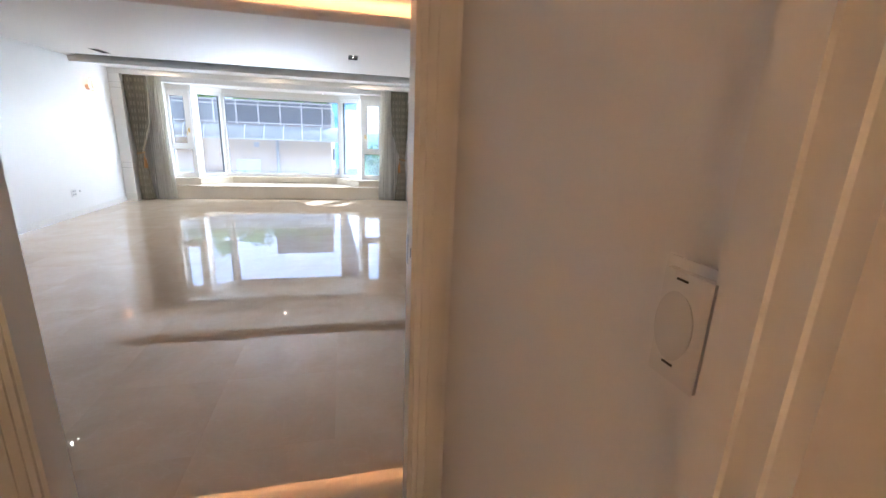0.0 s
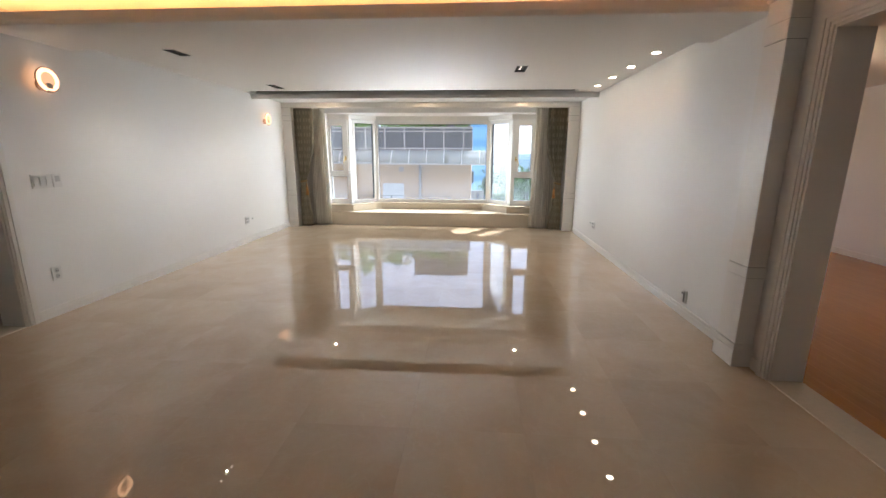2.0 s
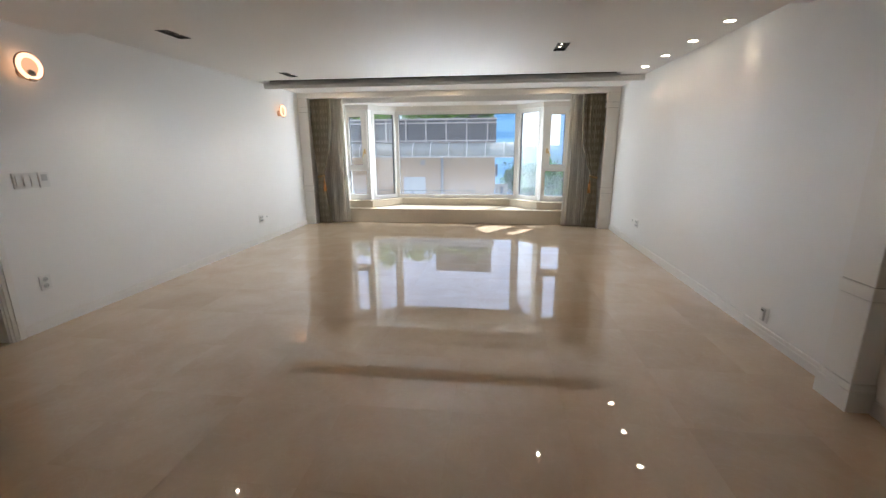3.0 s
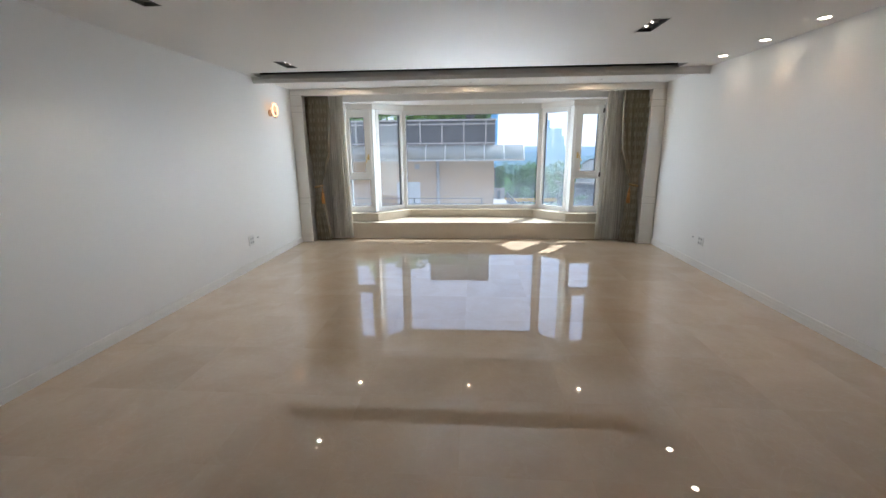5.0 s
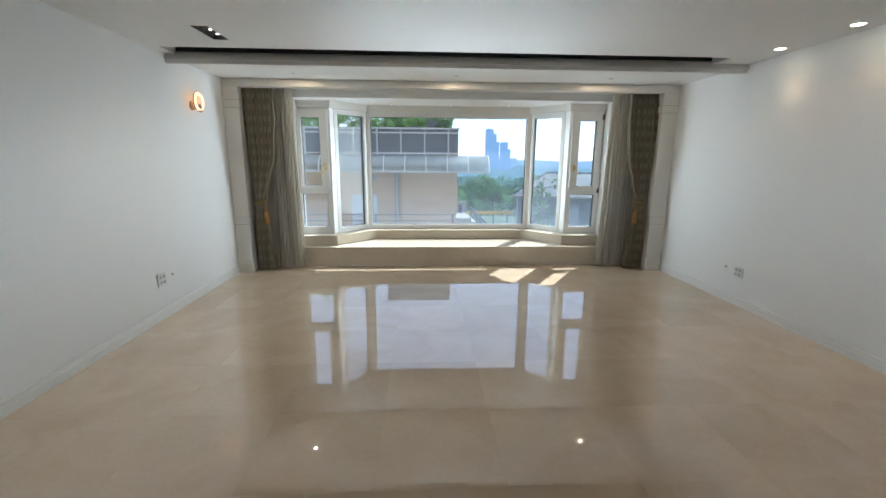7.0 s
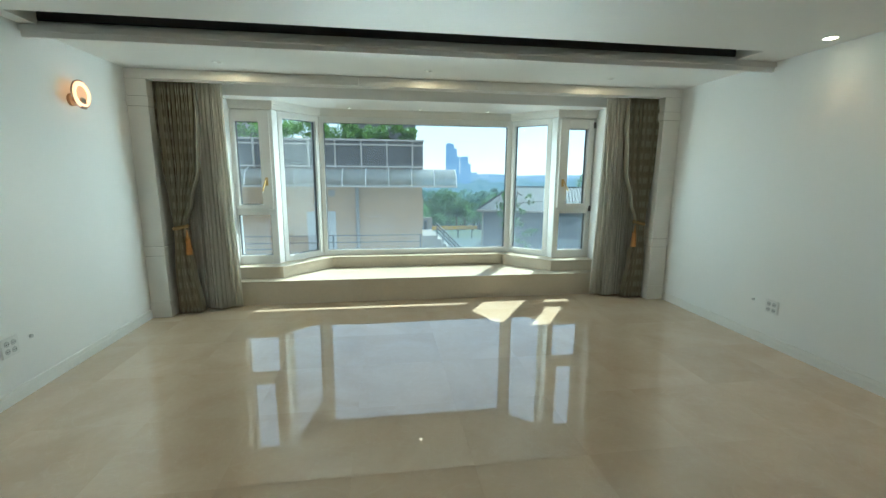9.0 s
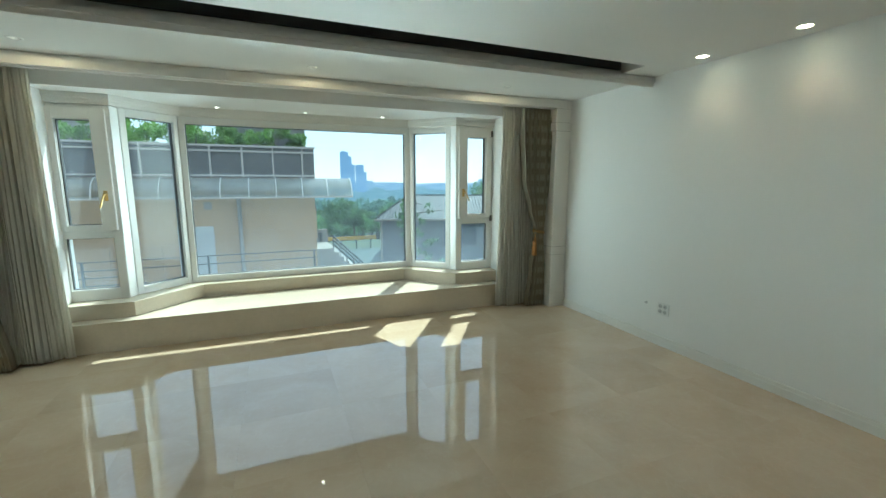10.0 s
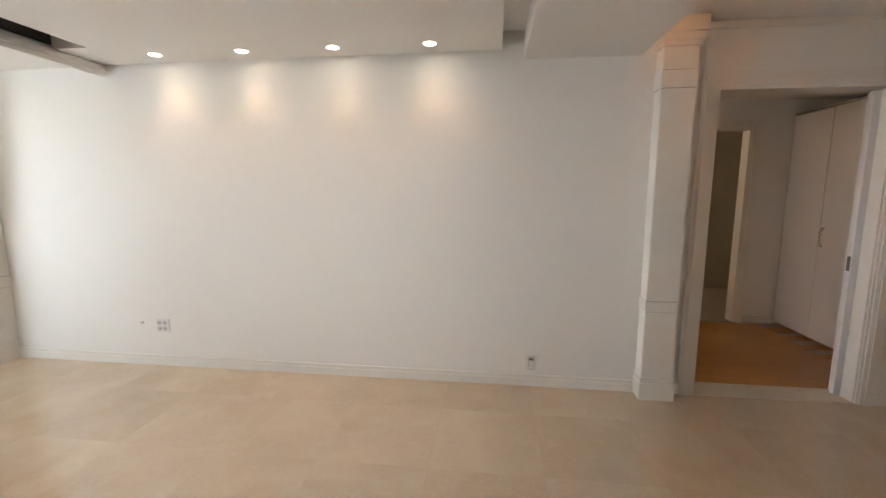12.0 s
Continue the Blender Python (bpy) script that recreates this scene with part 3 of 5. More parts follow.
# outer shell of the bay
bo = [(CX + 2.13, 9.9), (CX + 2.13, 10.16), (CX + 1.66, 10.16), (CX + 1.16, 10.66), (CX - 1.16, 10.66), (CX - 1.66, 10.16), (CX - 2.13, 10.16), (CX - 2.13, 9.9)]
bm = bmesh.new(); prism(bm, bo, -0.3, 0.0); ob = part("bay_base", bm, M_SILL); tagged(ob, "masonry base of the bay window", "wall", "", "structure")
bm = bmesh.new(); prism(bm, bo, 2.21, 2.245); ob = part("bay_ceiling", bm, M_CEIL); tagged(ob, "white ceiling of the bay window", "ceiling", "", "structure")
struct("bay_cheeks", M_WALL, [(-2.12, -2.032, YW + 0.16, 10.2, -0.3, 2.4), (2.192, 2.28, YW + 0.16, 10.2, -0.3, 2.4)], "white side cheeks of the bay window", "wall")

# scalloped little roof over the middle of the bay
roof = thing("bay_roof", CX, 10.6, 2.25, "small tiled roof with a scalloped edge over the bay", "roof", kind="structure")
bm = bmesh.new()
prism(bm, [(CX + 1.62, 10.05), (CX + 1.62, 10.45), (CX + 1.42, 10.92), (CX - 1.42, 10.92), (CX - 1.62, 10.45), (CX - 1.62, 10.05)], 2.25, 2.30)
part("roof_board", bm, M_CEIL, roof)
bm = bmesh.new()
for i in range(30):
    cyl(bm, 0.052, 0.052, 0.16, Matrix.Translation((CX - 1.40 + 2.8 * i / 29, 10.90, 2.262)) @ pose(0, 0, 0, 90), 10)
part("scalloped_edge", bm, mat("roof_tile_grey", (0.22, 0.21, 0.20), 0.6), roof)
boxes("hood", M_CEIL, [(CX - 2.2, CX + 2.2, 9.9, 10.10, 2.25, 2.9)], roof)


def pane_unit(name, p0, p1, z0, z1, bars, panes, label):
    """A window between two plan points, seen from inside. bars: (a0, a1, z0, z1, depth0, depth1); panes: (a0, a1, z0, z1)."""
    d = Vector((p1[0] - p0[0], p1[1] - p0[1], 0)); d.normalize()
    m = Matrix.Translation((p0[0], p0[1], 0)) @ Matrix.Rotation(math.atan2(d.y, d.x), 4, "Z")
    t = thing(name, (p0[0] + p1[0]) / 2, (p0[1] + p1[1]) / 2, z0, label, "window", "bay window units", "structure")
    for a0, a1, b0, b1, e0, e1 in bars:
        bm = bmesh.new()
        box(bm, a0, a1, e0, e1, b0, b1, at=m)
        part("window_frame", bm, M_PVC, t, bevel=0.004)
    for a0, a1, b0, b1 in panes:
        bm = bmesh.new()
        for q in ((a0, a1, -0.008, 0.03, b0 - 0.005, b0), (a0, a1, -0.008, 0.03, b1, b1 + 0.005), (a0 - 0.005, a0, -0.008, 0.03, b0, b1), (a1, a1 + 0.005, -0.008, 0.03, b0, b1)):
            box(bm, *q, at=m)
        part("gasket", bm, M_GASKET, t)
        bm = bmesh.new()
        box(bm, a0 - 0.004, a1 + 0.004, 0.009, 0.015, b0 - 0.004, b1 + 0.004, at=m)
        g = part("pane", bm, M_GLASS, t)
        g.visible_shadow = False
    return t, m


def frame_bars(w, z0, z1, g, d0=-0.045, d1=0.05):
    a0, a1, b0, b1 = g
    return [(0, a0 - 0.005, z0, z1, d0, d1), (a1 + 0.005, w, z0, z1, d0, d1), (a0 - 0.005, a1 + 0.005, z0, b0 - 0.005, d0, d1), (a0 - 0.005, a1 + 0.005, b1 + 0.005, z1, d0, d1)]


ZB, ZT = 0.403, 2.125
w = 2 * 1.215
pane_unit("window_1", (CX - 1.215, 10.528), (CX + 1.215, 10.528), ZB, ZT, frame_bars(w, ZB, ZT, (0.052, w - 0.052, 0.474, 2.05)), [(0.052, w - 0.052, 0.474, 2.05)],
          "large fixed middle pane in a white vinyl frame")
for k, s in enumerate((1, -1)):
    pa, pb = Vector((CX + s * 1.255, 10.52)), Vector((CX + s * 1.645, 10.155))
    if s > 0:
        p0, p1 = pa, pb
    else:
        p0, p1 = pb, pa
    w = (p1 - p0).length
    # the angled pane turns its room side to the middle of the bay
    g = (0.048, w - 0.062, 0.478, 2.05) if s > 0 else (0.062, w - 0.048, 0.478, 2.05)
    pane_unit("window_%d" % (2 + k), p0, p1, ZB, ZT, frame_bars(w, ZB, ZT, g), [g], "narrow slanting fixed pane in a white vinyl frame")
    # opening casement over a fixed light
    a, b = CX + s * 1.655, CX + s * 2.135
    x0, x1 = min(a, b), max(a, b)
    w = x1 - x0
    Y = 10.068
    up = (0.145, w - 0.095, 1.092, 1.99)
    dn = (0.075, w - 0.062, 0.508, 0.965)
    if s < 0:
        up, dn = (w - up[1], w - up[0], up[2], up[3]), (w - dn[1], w - dn[0], dn[2], dn[3])
    bars = [(0, dn[0] - 0.005, ZB, 1.03, -0.045, 0.05), (dn[1] + 0.005, w, ZB, 1.03, -0.045, 0.05), (dn[0] - 0.005, dn[1] + 0.005, ZB, dn[2] - 0.005, -0.045, 0.05), (dn[0] - 0.005, dn[1] + 0.005, dn[3] + 0.005, 1.03, -0.045, 0.05),
            (0, 0.05, 1.03, ZT, -0.035, 0.05), (w - 0.05, w, 1.03, ZT, -0.035, 0.05), (0.05, w - 0.05, 2.085, ZT, -0.035, 0.05)]
    sa, sb = 0.03, w - 0.03
    bars += [(sa, up[0] - 0.005, 1.036, 2.09, -0.062, -0.034), (up[1] + 0.005, sb, 1.036, 2.09, -0.062, -0.034), (up[0] - 0.005, up[1] + 0.005, 1.036, up[2] - 0.005, -0.062, -0.034), (up[0] - 0.005, up[1] + 0.005, up[3] + 0.005, 2.09, -0.062, -0.034)]
    bars += [(0.05, up[0] - 0.006, 1.03, 2.085, -0.034, 0.03), (up[1] + 0.006, w - 0.05, 1.03, 2.085, -0.034, 0.03), (up[0] - 0.006, up[1] + 0.006, 1.03, up[2] - 0.006, -0.034, 0.03), (up[0] - 0.006, up[1] + 0.006, up[3] + 0.006, 2.085, -0.034, 0.03)]
    t, m = pane_unit("window_%d" % (4 + k), (x0, Y), (x1, Y), ZB, ZT, bars, [up, dn], "narrow white casement with a fixed light below")
    hx = x0 + (0.085 if s > 0 else w - 0.085)
    bm = bmesh.new()
    box(bm, hx - 0.014, hx + 0.014, Y - 0.068, Y - 0.062, 1.30, 1.39)
    cyl(bm, 0.009, 0.009, 0.04, Matrix.Translation((hx, Y - 0.085, 1.365)) @ pose(0, 0, 0, 90), 10)
    tilt = -28 if s > 0 else 18
    cyl(bm, 0.009, 0.007, 0.13, Matrix.Translation((hx, Y - 0.105, 1.365)) @ pose(0, 0, 0, 0, tilt, 0) @ pose(0, 0, -0.065), 10)
    part("handle", bm, M_BRASS, t, "slim brass casement handle", smooth=False)
    ox = x0 + (w - 0.022 if s > 0 else 0.022)
    for zh in (1.03, 2.04):
        bm = bmesh.new(); box(bm, ox - 0.011, ox + 0.011, Y - 0.075, Y - 0.045, zh - 0.035, zh + 0.035)
        part("hinge", bm, M_HINGE, t, "dark metal hinge cap", bevel=0.003)

# moulding between panes and bay ceiling, mitred round the corners
mo = thing("trim_bay", CX, 10.4, 2.125, "white moulding above the bay window panes", "window trim", kind="structure")


def bay_line(g):
    half = [(2.135, 10.0 - g), (1.640 - 0.41 * g, 10.0 - g), (1.195 - 0.41 * g, 10.455 - g)]
    return [(CX - x, y) for x, y in half] + [(CX + x, y) for x, y in half[::-1]]


for k in range(5):
    bm = bmesh.new()
    for g, z0, z1 in ((0.0, 2.122, 2.148), (0.010, 2.148, 2.172), (0.024, 2.172, 2.2095)):
        fr, bk = bay_line(g), bay_line(-0.11)
        prism(bm, [fr[k], fr[k + 1], bk[k + 1], bk[k]], z0, z1)
    part("moulding", bm, M_TRIM, mo)

# corner posts of the bay
cpst = thing("window_posts", CX, 10.3, ZB, "white vinyl corner posts of the bay window", "window frame", kind="structure")
for s in (1, -1):
    for pts in (((1.654, 10.030), (1.618, 10.118), (1.646, 10.158), (1.69, 10.19), (1.72, 10.116)), ((1.214, 10.487), (1.222, 10.491), (1.30, 10.56), (1.26, 10.60), (1.214, 10.575))):
        p = [(CX + s * x, y) for x, y in pts]
        bm = bmesh.new()
        prism(bm, p if s < 0 else p[::-1], ZB, 2.121)
        part("post", bm, M_PVC, cpst, bevel=0.003)

# ---- living room things ----
# cove strip on the beam
cv = boxes("cove_light_strip", M_COVE, [(XL + 0.02, XR - 0.02, 4.50, 4.53, 2.345, 2.36)], None)
tagged(cv, "warm orange light strip hidden in the ceiling cove", "cove light")


def downlight(name, x, y, z, r, label, group, housing=M_PLATE, lit=M_LAMP):
    t = thing(name, x, y, z, label, "downlight", group)
    bm = bmesh.new(); ring(bm, r, 0.006, Matrix.Translation((x, y, z - 0.001)), 28, 8)
    part("rim", bm, housing, t, smooth=True)
    bm = bmesh.new(); cyl(bm, r - 0.004, r - 0.004, 0.004, Matrix.Translation((x, y, z - 0.0035)), 24)
    part("bulb", bm, lit, t, "lit warm bulb face")
    return t


d0 = downlight("downlight", 2.672, SPOT_Y[0], ZC, 0.042, "small round lit ceiling downlight close to the wall", "wall downlights")
for y in SPOT_Y[1:]:
    copy_thing(d0, Matrix.Translation((2.672, y, ZC)))
d1 = downlight("bay_downlight", -0.785, 10.32, 2.21, 0.022, "tiny lit downlight in the bay ceiling", "bay downlights", M_PLATE, M_LAMPS)
for x in (0.06, 0.906):
    copy_thing(d1, Matrix.Translation((x, 10.32, 2.21)))


def soffit_light(x, y):
    """Small lamp set up inside a white collar, flush with the soffit."""
    t = thing("soffit_downlight", x, y, 2.372, "small lit downlight recessed in the soffit above the curtains", "downlight", "soffit downlights")
    bm = bmesh.new()
    seg = 28
    loops = [[bm.verts.new((x + r * math.cos(2 * math.pi * k / seg), y + r * math.sin(2 * math.pi * k / seg), z)) for k in range(seg)]
             for r, z in ((0.045, 2.3715), (0.044, 2.3695), (0.029, 2.3695), (0.028, 2.40))]
    for a, b in zip(loops, loops[1:]):
        for k in range(seg):
            bm.faces.new((a[k], a[(k + 1) % seg], b[(k + 1) % seg], b[k]))
    part("rim", bm, M_PLATE, t, smooth=True)
    bm = bmesh.new(); cyl(bm, 0.020, 0.020, 0.003, Matrix.Translation((x, y, 2.397)), 24)
    part("bulb", bm, M_LAMPS, t, "lit warm bulb face")
    return t


sl = soffit_light(*SOFFIT_AT[0])
for x, y in SOFFIT_AT[1:]:
    copy_thing(sl, Matrix.Translation((x, y, 2.372)))


def box_light(x, y):
    """Black box let into the ceiling, with three little lamps in a row."""
    t = thing("recessed_spot_box", x, y, ZC, "black recessed ceiling box with three small spotlights", "ceiling spotlight", "recessed ceiling boxes")
    hx, hy, z = 0.062, 0.18, ZC
    bm = bmesh.new()
    for q in ((-hx - 0.007, hx + 0.007, -hy - 0.007, -hy), (-hx - 0.007, hx + 0.007, hy, hy + 0.007), (-hx - 0.007, -hx, -hy, hy), (hx, hx + 0.007, -hy, hy)):
        box(bm, x + q[0], x + q[1], y + q[2], y + q[3], z - 0.004, z)
    part("frame", bm, M_PLATE, t)
    bm = bmesh.new()
    box(bm, x - hx + 0.001, x + hx - 0.001, y - hy + 0.001, y + hy - 0.001, z + 0.05, z + 0.06)
    for q in ((-hx + 0.001, hx - 0.001, -hy + 0.001, -hy + 0.003), (-hx + 0.001, hx - 0.001, hy - 0.003, hy - 0.001), (-hx + 0.001, -hx + 0.003, -hy, hy), (hx - 0.003, hx - 0.001, -hy, hy)):
        box(bm, x + q[0], x + q[1], y + q[2], y + q[3], z - 0.002, z + 0.05)
    part("housing", bm, M_BLACK, t)
    for dy in (-0.115, 0, 0.115):
        bm = bmesh.new(); cyl(bm, 0.046, 0.040, 0.03, Matrix.Translation((x, y + dy, z + 0.034)), 20, False)
        ring(bm, 0.044, 0.004, Matrix.Translation((x, y + dy, z + 0.019)), 20, 6)
        r = part("spotlight", bm, M_HINGE, t, smooth=True)
        bm = bmesh.new(); cyl(bm, 0.010, 0.010, 0.006, Matrix.Translation((x, y + dy, z + 0.024)), 16)
        part("bulb", bm, M_LAMPS, r, "small lit bulb")
    return t


bl = box_light(*BOX_AT[0])
for x, y in BOX_AT[1:]:
    copy_thing(bl, Matrix.Translation((x, y, ZC)))


def sconce(y):
    t = thing("wall_sconce", XL, y, 2.01, "round lit wall sconce with a glowing disc and bronze rim", "wall lamp", "wall sconces")
    at = Matrix.Translation((XL + 0.075, y, 2.01)) @ pose(0, 0, 0, 0, 90, 0)
    bm = bmesh.new(); ring(bm, 0.100, 0.0055, at, 40, 10)
    part("rim", bm, M_BRONZE, t, "thin bronze rim", smooth=True)
    bm = bmesh.new(); ring(bm, 0.078, 0.017, at, 40, 10)
    part("lit_ring", bm, M_RINGLIT, t, "glowing warm ring", smooth=True)
    bm = bmesh.new(); cyl(bm, 0.068, 0.068, 0.006, at, 36)
    part("disc", bm, M_DISCLIT, t, "frosted warm glass disc")
    bm = bmesh.new(); cyl(bm, 0.045, 0.045, 0.02, Matrix.Translation((XL + 0.010, y, 1.97)) @ pose(0, 0, 0, 0, 90, 0), 28)
    cyl(bm, 0.012, 0.012, 0.055, Matrix.Translation((XL + 0.045, y, 1.97)) @ pose(0, 0, 0, 0, 90, 0), 12)
    part("wall_mount", bm, M_BRONZE, t)
    bm = bmesh.new(); cyl(bm, 0.034, 0.030, 0.012, Matrix.Translation((XL + 0.083, y, 1.955)) @ pose(0, 0, 0, 0, 90, 0), 24)
    box(bm, XL + 0.07, XL + 0.09, y - 0.025, y + 0.025, 1.905, 1.925)
    part("knob", bm, M_BRONZE, t, "small bronze knob on the disc", bevel=0.002)
    return t


sc = sconce(4.844)
copy_thing(sc, Matrix.Translation((XL, 8.711, 2.01)))


def socket(name, side, y, z, w, h, holes, label, category="socket", round_=False):
    """A wall plate with its sockets; side 1: on the west wall, -1: on the east wall."""
    x = XL if side > 0 else XR
    t = thing(name, x, y, z, label, category, "wall plates")
    bm = bmesh.new(); box(bm, min(x, x + side * 0.011), max(x, x + side * 0.011), y - w / 2, y + w / 2, z - h / 2, z + h / 2)
    part("plate", bm, M_PLATE, t, bevel=0.003)
    for dy, dz, r in holes:
        bm = bmesh.new(); cyl(bm, r, r * 0.9, 0.004, Matrix.Translation((x + side * 0.0125, y + dy, z + dz)) @ pose(0, 0, 0, 0, 90, 0), 20)
        h = part("socket_face", bm, M_PLATEG, t, "round grey socket face")
        bm = bmesh.new()
        for k in (-1, 1):
            cyl(bm, 0.0028, 0.0028, 0.003, Matrix.Translation((x + side * 0.0148, y + dy + k * r * 0.42, z + dz)) @ pose(0, 0, 0, 0, 90, 0), 8)
        part("pin_hole", bm, M_BLACK, h)
    return t


four = [(-0.024, 0.024, 0.019), (0.024, 0.024, 0.019), (-0.024, -0.024, 0.019), (0.024, -0.024, 0.019)]
socket("wall_socket", 1, 4.66, 0.372, 0.085, 0.118, [(0.0, 0.026, 0.02), (0.0, -0.026, 0.02)], "white double wall socket low on the wall")
socket("wall_socket", 1, 7.855, 0.358, 0.125, 0.122, four, "white wall plate with four grey sockets")
socket("wall_socket", -1, 8.04, 0.34, 0.118, 0.112, four, "white wall plate with four grey sockets")
so = socket("wall_switch", -1, 5.07, 0.178, 0.085, 0.118, [], "white wall plate with a framed socket cover near the skirting")
boxes("socket_cover", M_PLATEG, [(XR - 0.024, XR - 0.0111, 5.047, 5.093, 0.132, 0.226)], so, "grey-edged socket cover", bevel=0.004)
boxes("cover_face", M_PLATE, [(XR - 0.0265, XR - 0.0241, 5.052, 5.088, 0.138, 0.200)], so, bevel=0.001)
boxes("socket_slot", M_BLACK, [(XR - 0.0255, XR - 0.0241, 5.056, 5.084, 0.208, 0.217)], so, "dark slot")
for side, y, z in ((1, 8.02, 0.365), (-1, 8.225, 0.357)):
    x = XL if side > 0 else XR
    bm = bmesh.new(); cyl(bm, 0.013, 0.011, 0.012, Matrix.Translation((x + side * 0.006, y, z)) @ pose(0, 0, 0, 0, 90, 0), 16)
    ob = part("cable_cap", bm, M_PLATEG, None, smooth=False); tagged(ob, "tiny grey cable cap beside the socket", "cable cap")

sw = thing("light_switch", XL, 4.69, 1.172, "white three-gang light switch on the wall", "light switch", "wall plates")
boxes("plate", M_PLATE, [(XL, XL + 0.010, 4.60, 4.775, 1.115, 1.232)], sw, bevel=0.003)
for k in range(3):
    boxes("rocker", M_PLATE, [(XL + 0.010, XL + 0.017, 4.613 + k * 0.052, 4.655 + k * 0.052, 1.13, 1.217)], sw, bevel=0.003)
sw2 = thing("thermostat_switch", XL, 4.82, 1.172, "white single wall control beside the switches", "wall control", "wall plates")
boxes("plate", M_PLATE, [(XL, XL + 0.012, 4.782, 4.862, 1.115, 1.232)], sw2, bevel=0.003)
boxes("dial_face", M_PLATEG, [(XL + 0.012, XL + 0.016, 4.80, 4.844, 1.165, 1.215)], sw2, "grey control face", bevel=0.002)

# control on the corridor wall
th = thing("thermostat", 1.635, 0.654, 1.222, "white rounded thermostat with an oval dial on the corridor wall", "thermostat")
boxes("body", M_PLATE, [(1.612, 1.635, 0.615, 0.693, 1.158, 1.285)], th, bevel=0.010)
bm = bmesh.new(); cyl(bm, 0.027, 0.024, 0.005, Matrix.Translation((1.611, 0.659, 1.222)) @ pose(0, 0, 0, 0, 90, 0) @ Matrix.Diagonal((1.3, 0.85, 1, 1)), 28)
part("dial", bm, mat("soft_grey_plastic", (0.62, 0.61, 0.59), 0.4, 0.02), th, "oval grey dial")
for z in (1.181, 1.267):
    boxes("mark", M_BLACK, [(1.6105, 1.6118, 0.653, 0.666, z, z + 0.002)], th)


# ---- curtains ----
def sheet(name, material, parent, rows, pleats, depth, y, wide, label="", seed=0):
    """Gathered cloth with uneven folds; rows: (z, x_left, x_right) from top to bottom. wide: metres of cloth gathered into it."""
    rng = random.Random(seed)
    per = 12
    nu = pleats * per
    share = [rng.uniform(0.6, 1.5) for _ in range(pleats)]
    tot = sum(share)
    size = [rng.uniform(0.65, 1.25) for _ in range(pleats)]
    lean = [rng.uniform(-0.5, 0.5) for _ in range(pleats)]
    start = [sum(share[:k]) / tot for k in range(pleats)]
    zs = []
    for (za, la, ra), (zb, lb, rb) in zip(rows, rows[1:]):
        k = max(2, int((za - zb) / 0.05))
        for i in range(k):
            f = i / k
            g = f * f * (3 - 2 * f)
            zs.append((za + (zb - za) * f, la + (lb - la) * g, ra + (rb - ra) * g))
    zs.append(rows[-1])
    bm = bmesh.new(); uv = bm.loops.layers.uv.new("UVMap")
    grid = []
    top = rows[0][0]
    for z, xa, xb in zs:
        span = abs(xb - xa)
        head = min(1.0, 0.35 + (top - z) * 2.2)
        line = []
        for i in range(nu + 1):
            k = min(i // per, pleats - 1)
            f = (i - k * per) / per
            u = start[k] + f * share[k] / tot
            a = f * 2 * math.pi
            amp = depth * size[k] * head * min(1.0, 0.45 + span * 1.6) * (1 + 0.25 * math.sin(z * (1.3 + 0.4 * lean[k]) + k))
            sway = 0.010 * math.sin(z * 2.1 + k * 1.7) * head
            x = xa + (xb - xa) * u + (0.10 * amp * math.sin(2 * a) + sway * math.sin(a / 2)) * (1 if xb > xa else -1)
            line.append(bm.verts.new((x, y - amp * (math.cos(a) - 0.25 * math.cos(3 * a) * size[k]) + lean[k] * 0.02 * math.sin(a / 2), z)))
        grid.append((z, line))
    for (z0, a), (z1, b) in zip(grid, grid[1:]):
        for i in range(nu):
            f = bm.faces.new((a[i], a[i + 1], b[i + 1], b[i]))
            for lp, (uu, vv) in zip(f.loops, ((i, z0), (i + 1, z0), (i + 1, z1), (i, z1))):
                lp[uv].uv = (uu / nu * wide, vv)
    ob = part(name, bm, material, parent, label, smooth=True)
    md = ob.modifiers.new("thickness", "SOLIDIFY"); md.thickness = 0.002
    return ob


